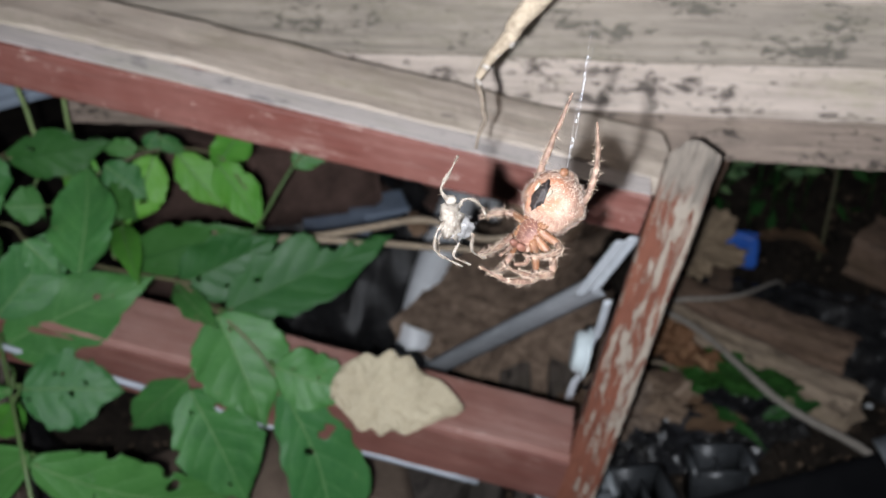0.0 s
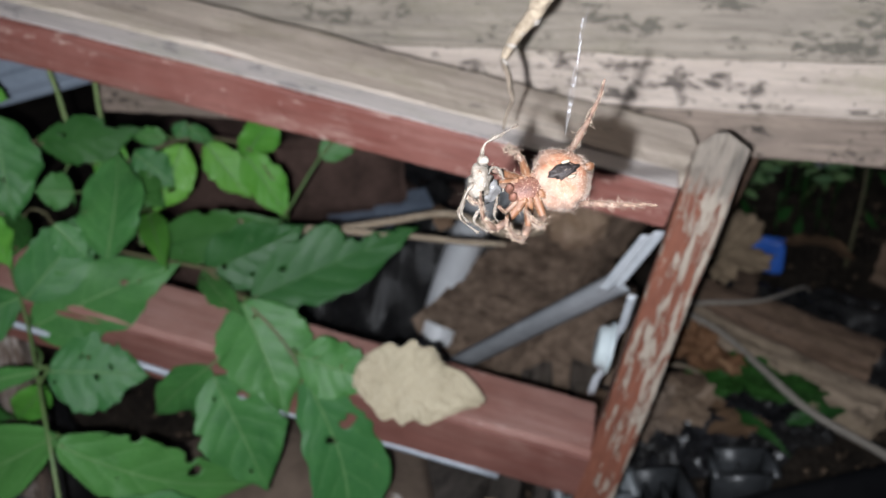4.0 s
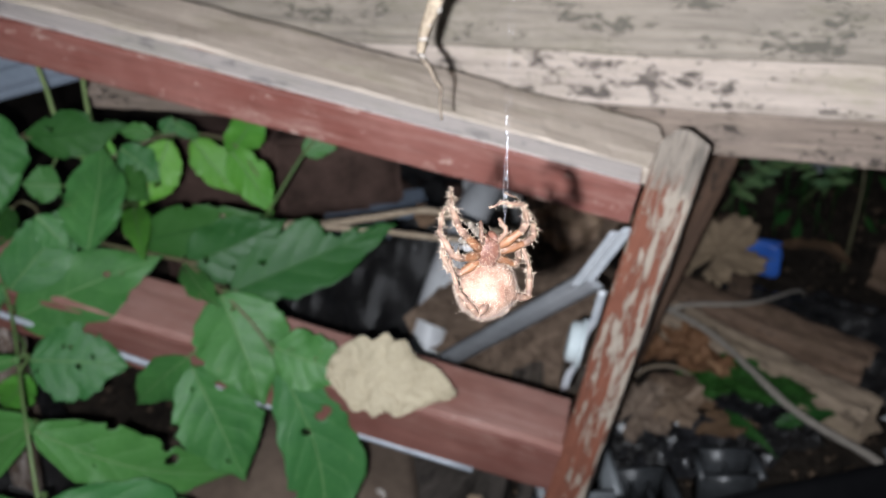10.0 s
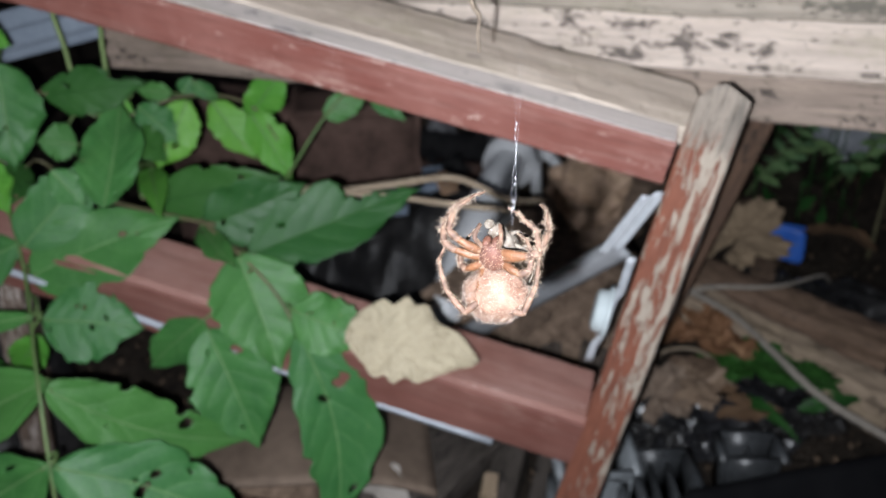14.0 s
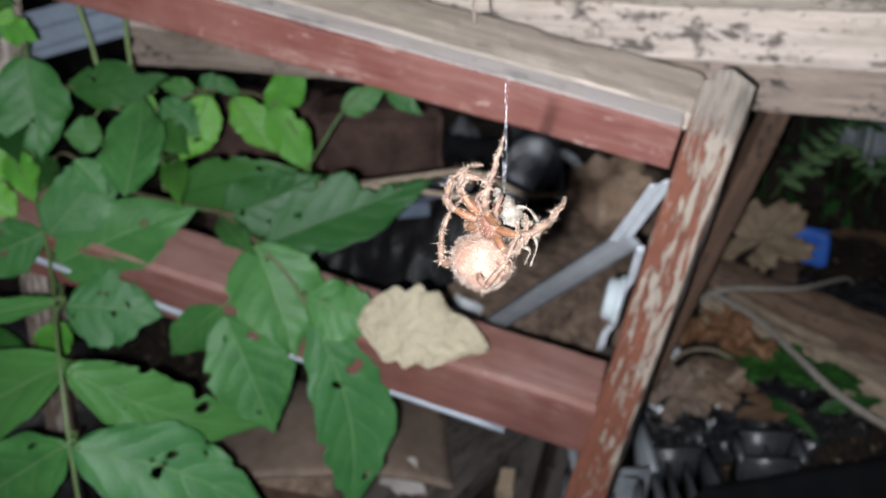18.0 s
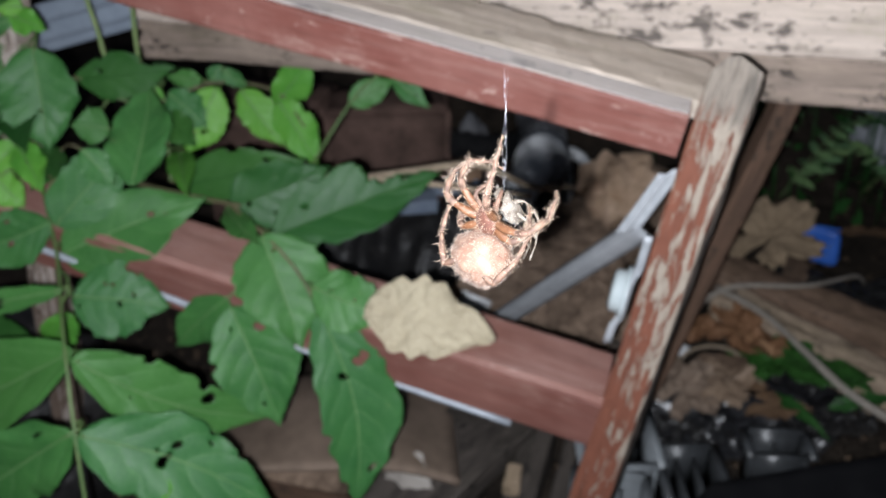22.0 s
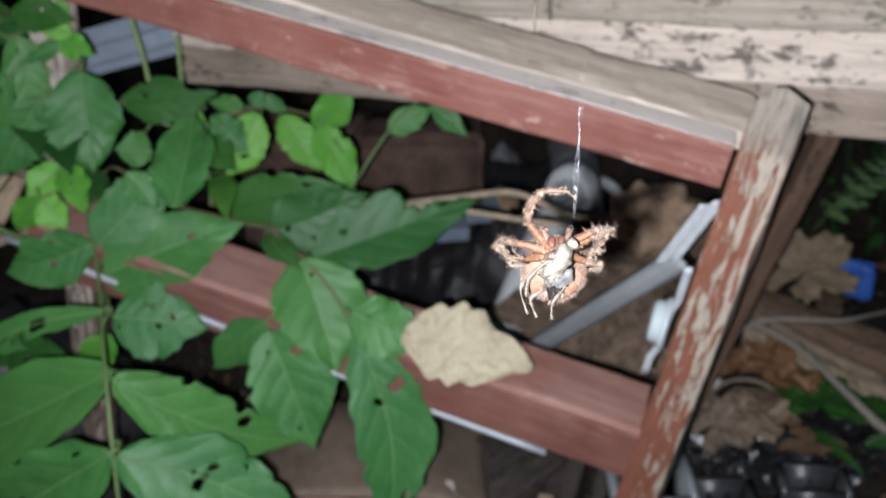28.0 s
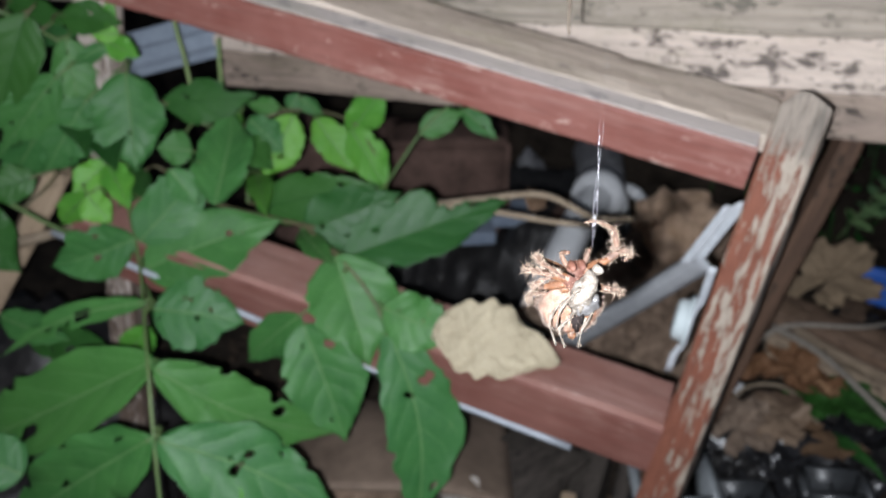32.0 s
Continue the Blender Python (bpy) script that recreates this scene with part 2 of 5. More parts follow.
M = {
    "board_pale": wood("weathered pale board", (0.68, 0.57, 0.49), (0.44, 0.365, 0.31), (0.085, 0.07, 0.06), 0.9, 0.56),
    "board_grey": wood("weathered grey board", (0.44, 0.375, 0.305), (0.24, 0.205, 0.17), (0.125, 0.112, 0.09), 0.9, 0.565),
    "board_brown": wood("weathered brown board", (0.38, 0.295, 0.235), (0.18, 0.14, 0.115), (0.05, 0.04, 0.033), 0.9, 0.56),
    "top_wood": wood("sun-bleached rail top", (0.63, 0.535, 0.45), (0.36, 0.30, 0.25), (0.22, 0.19, 0.17), 1.2, 0.62),
    "grey_wood": wood("silver-grey edge wood", (0.62, 0.555, 0.52), (0.42, 0.38, 0.36), (0.26, 0.24, 0.235), 1.2, 0.57),
    "red": painted("old red-brown paint", (0.165, 0.053, 0.040), (0.235, 0.10, 0.08), (0.46, 0.33, 0.28), 0.585),
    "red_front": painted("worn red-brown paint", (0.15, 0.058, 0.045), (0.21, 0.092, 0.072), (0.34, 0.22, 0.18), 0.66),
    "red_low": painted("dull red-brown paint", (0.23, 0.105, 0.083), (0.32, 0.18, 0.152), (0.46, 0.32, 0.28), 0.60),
    "peel": peeling("flaking pale paint over red-brown", (0.40, 0.34, 0.275), (0.31, 0.26, 0.21), (0.24, 0.090, 0.055), (0.14, 0.052, 0.034), 0.545, 5.5, 0.482),
    "peel_white": peeling("flaking white paint", (0.5, 0.43, 0.38), (0.4, 0.34, 0.3), (0.24, 0.17, 0.13), (0.12, 0.09, 0.07), 0.47),
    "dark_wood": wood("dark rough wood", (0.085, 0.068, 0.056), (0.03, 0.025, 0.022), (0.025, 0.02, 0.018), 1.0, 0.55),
    # kept dark to stand in for the post's shadow on the stilt; planks share it
    "brown_wood": wood("brown timber with shade in its colour", (0.15, 0.088, 0.058), (0.07, 0.042, 0.029), (0.035, 0.025, 0.018), 1.0, 0.58),
    "soil": plain("dark soil and litter", (0.016, 0.013, 0.010), (0.075, 0.056, 0.042), 28, 0.95, 0, 1.0, 0.02, 0.2),
    "bark": plain("crumbling brown bark", (0.13, 0.088, 0.063), (0.56, 0.40, 0.29), 80, 0.95, 0, 1.0, 0.006, 0.2),
    "clay": plain("brown rusty sheet", (0.135, 0.098, 0.072), (0.25, 0.185, 0.14), 16, 0.8, 0, 0.4, 0.001, 0.3),
    "brick": plain("red-brown brick", (0.07, 0.045, 0.036), (0.17, 0.105, 0.085), 40, 0.9, 0, 0.6, 0.003, 0.2),
    "zinc": plain("dull galvanised metal", (0.36, 0.375, 0.40), (0.54, 0.56, 0.585), 30, 0.45, 0.15, 0.2, 0.0005),
    "white_plastic": plain("dirty white plastic", (0.70, 0.71, 0.73), (0.90, 0.91, 0.92), 25, 0.4, 0, 0.15, 0.0008),
    "knob": plain("milky plastic", (0.45, 0.51, 0.53), (0.55, 0.61, 0.62), 20, 0.3, 0, 0.1, 0.0004),
    "black_plastic": plain("black plastic", (0.012, 0.012, 0.013), (0.03, 0.03, 0.033), 30, 0.28, 0, 0.3, 0.001),
    "black_sheet": plain("black plastic sheet", (0.010, 0.010, 0.011), (0.03, 0.028, 0.027), 22, 0.35, 0, 0.6, 0.004),
    "grey_crate": plain("grey plastic", (0.16, 0.17, 0.18), (0.25, 0.27, 0.28), 30, 0.35, 0, 0.2, 0.0006),
    "dark_crate": plain("dark grey plastic", (0.03, 0.032, 0.034), (0.06, 0.064, 0.068), 30, 0.35, 0, 0.2, 0.0006),
    "blue": plain("blue plastic", (0.02, 0.11, 0.50), (0.05, 0.18, 0.66), 30, 0.4, 0, 0.2, 0.0008),
    "stick": plain("dry twig bark", (0.22, 0.165, 0.115), (0.36, 0.29, 0.21), 160, 0.85, 0, 0.6, 0.0008, 0.3),
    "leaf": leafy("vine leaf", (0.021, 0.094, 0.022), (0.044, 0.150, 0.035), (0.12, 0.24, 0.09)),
    # vine green made darker: the shade on leaves further back sits in this colour
    "leaf_dark": leafy("dark leaf with shade in its green", (0.013, 0.064, 0.012), (0.025, 0.094, 0.018), (0.055, 0.14, 0.04)),
    "leaf_lime": leafy("young bright leaf", (0.05, 0.20, 0.022), (0.09, 0.27, 0.03), (0.17, 0.34, 0.09)),
    "leaf_dry": leafy("dry straw-coloured leaf", (0.31, 0.262, 0.178), (0.41, 0.355, 0.25), (0.47, 0.415, 0.30), 0.75, (0.25, 0.18, 0.1), 0.5, 0.0),
    "leaf_brown": leafy("dead brown leaf", (0.092, 0.055, 0.035), (0.17, 0.11, 0.07), (0.22, 0.15, 0.10), 0.8, (0.1, 0.06, 0.035)),
    "leaf_weed": leafy("weed leaf", (0.11, 0.22, 0.09), (0.19, 0.32, 0.14), (0.22, 0.36, 0.18)),
    "stem": plain("green stem", (0.06, 0.12, 0.035), (0.11, 0.16, 0.055), 60, 0.5, 0, 0.2),
    "stem_pale": plain("pale green stem", (0.13, 0.20, 0.07), (0.22, 0.29, 0.12), 60, 0.5, 0, 0.2),
    "rib": plain("pale green leaf rib", (0.07, 0.16, 0.05), (0.12, 0.22, 0.08), 60, 0.6, 0, 0.2),
    "stem_brown": plain("brown-green stem", (0.07, 0.06, 0.03), (0.13, 0.12, 0.06), 60, 0.6, 0, 0.3),
    "tendril": plain("yellow-green tendril", (0.16, 0.24, 0.05), (0.26, 0.33, 0.10), 80, 0.55, 0, 0.2),
    "husk": plain("pale brown husk", (0.46, 0.30, 0.19), (0.80, 0.58, 0.42), 60, 0.95, 0, 1.0, 0.006, 0.2),
    "dark_plank": wood("dark damp plank", (0.21, 0.17, 0.14), (0.09, 0.072, 0.06), (0.03, 0.025, 0.022), 0.8, 0.55),
    "dark_bark": wood("dark streaked bark board", (0.115, 0.096, 0.082), (0.036, 0.030, 0.026), (0.02, 0.017, 0.015), 0.6, 0.56),
    "chipwood": wood("pale cut wood", (0.42, 0.32, 0.22), (0.3, 0.22, 0.15), (0.2, 0.15, 0.1)),
    "zinc_bright": plain("bright worn metal", (0.30, 0.33, 0.37), (0.40, 0.43, 0.47), 60, 0.5, 0.2, 0.2, 0.0004),
    "zinc_blue": plain("blue-grey zinc", (0.26, 0.31, 0.38), (0.36, 0.42, 0.50), 30, 0.5, 0.3, 0.2, 0.0008),
    "faded_blue": plain("faded blue paint", (0.16, 0.2, 0.27), (0.24, 0.29, 0.36), 40, 0.7, 0, 0.3),
    "faded_grey": plain("faded blue-grey plastic", (0.26, 0.28, 0.31), (0.48, 0.50, 0.53), 18, 0.6, 0, 0.5, 0.002),
    "rag": plain("grimy grey plastic", (0.10, 0.10, 0.11), (0.2, 0.2, 0.21), 40, 0.85, 0, 0.7, 0.003),
    "log": wood("brown split log", (0.29, 0.19, 0.13), (0.135, 0.088, 0.062), (0.08, 0.056, 0.044), 1.0, 0.58),
    "log_pale": wood("pale split log", (0.54, 0.42, 0.30), (0.27, 0.20, 0.145), (0.12, 0.09, 0.065), 1.0, 0.56),
    "stick_grey": plain("grey dry stick", (0.24, 0.21, 0.18), (0.38, 0.34, 0.29), 160, 0.85, 0, 0.6, 0.0008, 0.3),
    "twig_mid": plain("pale dry twig", (0.13, 0.098, 0.068), (0.34, 0.275, 0.20), 230, 0.85, 0, 0.8, 0.0006, 0.3),
    "twig_dark": plain("dark dry twig tip", (0.08, 0.06, 0.045), (0.2, 0.16, 0.12), 400, 0.85, 0, 0.6, 0.0004, 0.3),
    "black_matt": plain("dull black plastic", (0.005, 0.005, 0.006), (0.010, 0.010, 0.011), 14, 0.6, 0, 0.15, 0.001, 0.2),
    "leaf_rust": leafy("rusty dead leaf", (0.17, 0.075, 0.035), (0.25, 0.12, 0.055), (0.36, 0.22, 0.12), 0.7, (0.1, 0.06, 0.035)),
    "leaf_tan": leafy("dry tan leaf", (0.30, 0.20, 0.115), (0.42, 0.29, 0.175), (0.5, 0.37, 0.24), 0.8, (0.16, 0.1, 0.06)),
    "leaf_pale": leafy("pale brown dead leaf", (0.13, 0.092, 0.07), (0.22, 0.165, 0.125), (0.36, 0.27, 0.2), 0.8, (0.12, 0.08, 0.05)),
    "leaf_grey": leafy("grey dead leaf", (0.26, 0.25, 0.25), (0.36, 0.35, 0.35), (0.4, 0.38, 0.36), 0.8, (0.2, 0.17, 0.15)),
    "crumbs": plain("litter crumbs", (0.04, 0.03, 0.022), (0.22, 0.15, 0.10), 9, 0.95, 0, 0.4, 0.001, 0.2),
    "silk_dull": plain("dusty web", (0.16, 0.14, 0.12), (0.32, 0.29, 0.26), 300, 0.8),
    "silk_thread": plain("glinting silk thread", (0.10, 0.10, 0.11), (0.2, 0.2, 0.21), 300, 0.3),
}


def emitter(name, strength):
    m = bpy.data.materials.new(name)
    m.use_nodes = True
    b = m.node_tree.nodes["Principled BSDF"]
    b.inputs["Base Color"].default_value = (0.9, 0.9, 0.85, 1)
    b.inputs["Emission Color"].default_value = (0.955, 1.0, 1.085, 1)
    b.inputs["Emission Strength"].default_value = strength
    return m


# ---- building helpers ----
def part(name, bm, material, parent=None, label="", smooth=True, also=None):
    """Links a bmesh as one mesh object, under its thing where one is given."""
    me = bpy.data.meshes.new(name)
    bm.normal_update()
    for fc in bm.faces:
        fc.smooth = smooth
    bm.to_mesh(me)
    bm.free()
    me.materials.append(material)
    if also:
        me.materials.append(also)
    ob = new(name, me)
    if parent is not None:
        ob.parent = parent
    if label:
        ob["label"] = label
    return ob


def rng(seed):
    return random.Random(seed)


def bumpy(p, size, amount, seed=0):
    return noise.noise_vector((Vector(p) + Vector((seed * 7.3, seed * 3.1, seed))) / size) * amount


def beam_bm(length, width, thick, seed=0, segs=40, wear=0.0012, bow=0.0, ragged=(0.0, 0.0), bevel=0.003, cut=None):
    """A worn timber along local x from 0 to length; width along local z, thick along local y; ragged: how far its two ends are broken;
    cut: how much shorter it is at the far end, over y and z in -1..1."""
    bm = bmesh.new()
    ring = []
    hw, ht = width / 2, thick / 2
    for sx, sz in ((1, 1), (-1, 1), (-1, -1), (1, -1)):
        c = [(sx * (ht - bevel), sz * hw), (sx * ht, sz * (hw - bevel))]
        mid = (sx * (ht - bevel * 0.3), sz * (hw - bevel * 0.3))
        ring += [c[0], mid, c[1]] if sx * sz < 0 else [c[1], mid, c[0]]
    full = []
    for i, p in enumerate(ring):
        q = ring[(i + 1) % len(ring)]
        full.append(p)
        if math.dist(p, q) > bevel * 3:
            n = 4
            full += [(p[0] + (q[0] - p[0]) * k / n, p[1] + (q[1] - p[1]) * k / n) for k in range(1, n)]
    rows = []
    for s in range(segs + 1):
        u = s / segs
        row = []
        for y, z in full:
            x = u * length
            if cut and u > 0.88:
                x -= cut(y / ht, z / hw) * (u - 0.88) / 0.12
            d = bumpy((x, y * 3, z * 3), 0.05, wear, seed) + bumpy((x, y, z), 0.012, wear * 0.5, seed + 5)
            br = 0.0
            if s == 0:
                br = ragged[0] * (0.5 + noise.noise((y * 90, z * 90, seed)))
            elif s == segs:
                br = -ragged[1] * (0.5 + noise.noise((y * 90, z * 90, seed + 9)))
            row.append(bm.verts.new((x + br, y + d.y, z + d.z + bow * math.sin(math.pi * u))))
        rows.append(row)
    n = len(full)
    for a, b in zip(rows, rows[1:]):
        for i in range(n):
            bm.faces.new((a[i], a[(i + 1) % n], b[(i + 1) % n], b[i]))
    bm.faces.new(rows[0])
    bm.faces.new(rows[-1][::-1])
    bmesh.ops.recalc_face_normals(bm, faces=bm.faces)
    return bm


def span(a, b, up=(0, 0, 1), turn=0.0):
    """The pose whose x axis runs from a to b, with z towards up, turned about x."""
    a, b = Vector(a), Vector(b)
    x = (b - a).normalized()
    z = Vector(up)
    z = (z - x * z.dot(x)).normalized()
    y = z.cross(x)
    m = Matrix((x, y, z)).transposed().to_4x4()
    m.translation = a
    return m @ pose(0, 0, 0, turn)


def beam(name, a, b, width, thick, material, parent=None, up=(0, 0, 1), turn=0.0, label="", **more):
    ob = part(name, beam_bm((Vector(b) - Vector(a)).length, width, thick, **more), material, parent, label, smooth=False)
    return settle(ob, span(a, b, up, turn))


def spline(points, per=8):
    """A smooth way through the points."""
    p = [Vector(q) for q in points]
    p = [p[0] * 2 - p[1]] + p + [p[-1] * 2 - p[-2]]
    out = []
    for i in range(1, len(p) - 2):
        for k in range(per):
            t = k / per
            out.append(0.5 * (2 * p[i] + (p[i + 1] - p[i - 1]) * t + (2 * p[i - 1] - 5 * p[i] + 4 * p[i + 1] - p[i + 2]) * t * t
                              + (3 * p[i] - p[i - 1] - 3 * p[i + 1] + p[i + 2]) * t ** 3))
    return out + [p[-2]]


def tube_bm(points, radius, sides=8, per=8, rough=0.0, seed=0, bm=None, caps=True, taper=None):
    """A round rod along a smooth way. radius: one number, or one for each end; taper: radius factor over 0..1."""
    bm = bm or bmesh.new()
    way = spline(points, per) if per > 1 else [Vector(q) for q in points]
    r0, r1 = radius if isinstance(radius, tuple) else (radius, radius)
    rows, side = [], None
    for i, p in enumerate(way):
        d = (way[min(i + 1, len(way) - 1)] - way[max(i - 1, 0)]).normalized()
        side = (side - d * side.dot(d)).normalized() if side else d.orthogonal().normalized()
        up = d.cross(side)
        u = i / (len(way) - 1)
        r = (r0 + (r1 - r0) * u) * (taper(u) if taper else 1.0)
        row = []
        for k in range(sides):
            a = 2 * math.pi * k / sides
            rr = r * (1 + rough * noise.noise((p * 60 + Vector((k * 1.7, seed, 0)))))
            row.append(bm.verts.new(p + (side * math.cos(a) + up * math.sin(a)) * rr))
        rows.append(row)
    for a, b in zip(rows, rows[1:]):
        for k in range(sides):
            bm.faces.new((a[k], a[(k + 1) % sides], b[(k + 1) % sides], b[k]))
    if caps:
        bm.faces.new(rows[0][::-1])
        bm.faces.new(rows[-1])
    return bm


def blob_bm(size, seed=0, sub=3, amount=0.25, scale=1.0, bm=None, at=(0, 0, 0)):
    """A lump of the given half sizes, its surface uneven."""
    own = bmesh.new()
    bmesh.ops.create_icosphere(own, subdivisions=sub, radius=1.0)
    for v in own.verts:
        k = 1 + amount * noise.noise(v.co * 1.6 * scale + Vector((seed * 5.1, 0, 0))) + amount * 0.5 * noise.noise(v.co * 4.5 * scale + Vector((0, seed * 3.3, 0)))
        v.co = Vector((v.co.x * size[0], v.co.y * size[1], v.co.z * size[2])) * k + Vector(at)
    return own


def sheet_bm(nu, nv, fn, thick=0.0, drop=None):
    """A sheet from a function of u, v in 0..1, with a thickness; drop: leaves out faces."""
    bm = bmesh.new()
    g = [[bm.verts.new(fn(i / nu, j / nv)) for j in range(nv + 1)] for i in range(nu + 1)]
    for i in range(nu):
        for j in range(nv):
            if drop and drop((i + 0.5) / nu, (j + 0.5) / nv):
                continue
            bm.faces.new((g[i][j], g[i + 1][j], g[i + 1][j + 1], g[i][j + 1]))
    uv = bm.loops.layers.uv.new("uv")
    at = {g[i][j]: (i / nu, j / nv) for i in range(nu + 1) for j in range(nv + 1)}
    for fc in bm.faces:
        for lp in fc.loops:
            lp[uv].uv = at[lp.vert]
    loose = [v for v in bm.verts if not v.link_faces]
    bmesh.ops.delete(bm, geom=loose, context="VERTS")
    if drop:
        for _ in range(3):
            pinched = [v for v in bm.verts if sum(e.is_boundary for e in v.link_edges) > 2]
            bmesh.ops.delete(bm, geom=pinched, context="VERTS")
        stray = [v for v in bm.verts if len(v.link_faces) < 1]
        bmesh.ops.delete(bm, geom=stray, context="VERTS")
        for _ in range(3):
            rim = {v: [e.other_vert(v).co.copy() for e in v.link_edges if e.is_boundary] for v in bm.verts if v.is_boundary}
            for v, q in rim.items():
                if len(q) == 2:
                    v.co = v.co * 0.4 + (q[0] + q[1]) * 0.3
    bm.normal_update()
    if thick:
        lo = [min(v.co[k] for v in bm.verts) - thick for k in range(3)]
        hi = [max(v.co[k] for v in bm.verts) + thick for k in range(3)]
        bmesh.ops.solidify(bm, geom=bm.faces[:], thickness=thick)
        for v in bm.verts:
            v.co = [min(max(v.co[k], lo[k]), hi[k]) for k in range(3)]
    return bm


def box_bm(x, y, z, bevel=0.002, bm=None):
    bm = bm or bmesh.new()
    made = bmesh.ops.create_cube(bm, size=1.0)["verts"]
    for v in made:
        v.co = Vector((v.co.x * x, v.co.y * y, v.co.z * z))
    if bevel:
        bmesh.ops.bevel(bm, geom=[e for e in bm.edges], offset=bevel, segments=2, affect="EDGES")
    return bm


def hairy(bm, count, length, width, seed, centre=(0, 0, 0)):
    """Short stiff hairs standing on a surface."""
    r = rng(seed)
    bm.normal_update()
    faces = [f for f in bm.faces]
    roots = [(f.calc_center_median().copy(), f.normal.copy()) for f in (r.choice(faces) for _ in range(count))]
    for c, n in roots:
        n = (n + Vector((r.uniform(-.4, .4), r.uniform(-.4, .4), r.uniform(-.4, .4)))).normalized()
        s = n.orthogonal().normalized() * width
        t = n.cross(s)
        tip = bm.verts.new(c + n * length * r.uniform(0.6, 1.2))
        base = [bm.verts.new(c + q - n * width) for q in (s, -s * 0.5 + t * 0.87, -s * 0.5 - t * 0.87)]
        for i in range(3):
            bm.faces.new((base[i], base[(i + 1) % 3], tip)).material_index = 1
    return bm


def thing(name, label, category, at=None, group="", kind=""):
    ob = new(name)
    if at is not None:
        ob.matrix_basis = at if isinstance(at, Matrix) else Matrix.Translation(at)
    return tagged(ob, label, category, group, kind)


def world_of(ob):
    m = ob.matrix_basis.copy()
    while ob.parent:
        ob = ob.parent
        m = ob.matrix_basis @ m
    return m


def settle(ob, m=None):
    """Sets a part, under its thing, to the pose m in the world."""
    m = m or Matrix()
    ob.matrix_basis = world_of(ob.parent).inverted() @ m if ob.parent else m
    return ob



# ---- the setting: ground, house wall on posts ----
def ground_at(x, y):
    return 0.012 * noise.noise((x * 5, y * 5, 1)) + 0.006 * noise.noise((x * 17, y * 17, 2))


def build_ground():
    bm = bmesh.new()
    n = 150
    xs = [-60, -20, -6, -2.5] + [-1.4 + 2.8 * i / n for i in range(n + 1)] + [2.5, 6, 20, 60]
    ys = [-60, -20, -6, -2] + [-0.6 + 2.8 * i / n for i in range(n + 1)] + [4, 8, 20, 60]
    g = [[bm.verts.new((x, y, ground_at(x, y) - 0.006)) for y in ys] for x in xs]
    for i in range(len(xs) - 1):
        for j in range(len(ys) - 1):
            bm.faces.new((g[i][j], g[i + 1][j], g[i + 1][j + 1], g[i][j + 1]))
    tagged(part("ground", bm, M["soil"]), "dark bare soil under the house", "ground", kind="structure")


build_ground()

wall = thing("wall_north", "old weatherboard wall of weathered grey and pale boards", "wall", (0.0, 0.61, 0.42), kind="structure")


def on_wall(x, z, out=0.0):
    """A point of the wall, which runs slantwise; z is the height at x = 0, and the boards rise to the right."""
    return (x, 0.612 - 0.29 * x - out, z + 0.082 * x)


COURSES = (("board_brown", 0.446, 0.037), ("board_pale", 0.480, 0.041), ("board_grey", 0.518, 0.044), ("board_pale", 0.560, 0.046), ("board_grey", 0.604, 0.05))
for i, (kind, z, h) in enumerate(COURSES):
    left = (-0.300, -0.305, -0.62, -1.1, -1.1)[i]
    beam("board", on_wall(left, z, 0.003 * i), on_wall(0.85, z, 0.003 * i), h, 0.014, M[kind], wall,
         turn=-10, seed=i + 3, segs=120, wear=0.0018, ragged=(0.03 if i < 2 else 0.004, 0.01), bevel=0.002)
for i in range(8):
    beam("board", on_wall(-1.1, 0.67 + 0.1 * i), on_wall(0.85, 0.67 + 0.1 * i), 0.11, 0.014, M["board_grey" if i % 2 else "board_pale"], wall, turn=-5, seed=i + 30, segs=30, wear=0.0015)
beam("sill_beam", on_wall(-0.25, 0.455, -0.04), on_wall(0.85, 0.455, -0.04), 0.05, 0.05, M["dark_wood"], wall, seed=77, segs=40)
beam("stilt", (0.115, 0.664, 0.0), (0.227, 0.658, 0.445), 0.018, 0.024, M["brown_wood"], wall, up=(1, 0, 0), seed=78, label="brown wooden stilt")
beam("stilt", (0.80, 0.46, 0.0), (0.80, 0.46, 0.52), 0.04, 0.04, M["brown_wood"], wall, up=(1, 0, 0), seed=79, label="brown wooden stilt")

# ---- the leaning wooden frame ----
frame_thing = thing("wooden_frame", "old leaning wooden frame with flaking red-brown paint", "wooden frame", (0.085, 0.46, 0.0))
beam("post", (0.0542, 0.4592, 0.0), (0.1397, 0.4612, 0.512), 0.0262, 0.036, M["peel"], frame_thing, up=(0.95, -0.30, 0), seed=1, segs=90, wear=0.0010,
     ragged=(0, 0.004), bevel=0.002, cut=lambda y, z: 0.009 - 0.012 * y + 0.014 * max(0.0, -z - 0.35) + 0.004 * max(0.0, z), label="post with pale paint flaking off red-brown paint")
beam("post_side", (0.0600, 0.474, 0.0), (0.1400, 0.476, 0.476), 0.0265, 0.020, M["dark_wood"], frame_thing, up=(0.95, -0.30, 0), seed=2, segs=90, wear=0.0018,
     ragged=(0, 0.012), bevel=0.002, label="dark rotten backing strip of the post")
beam("rail", (0.114, 0.4600, 0.4710), (-0.56, 0.5775, 0.585), 0.026, 0.038, M["red"], frame_thing, seed=4, segs=110, wear=0.0009, bow=0.003, bevel=0.002,
     label="upper rail with dull red-brown paint")
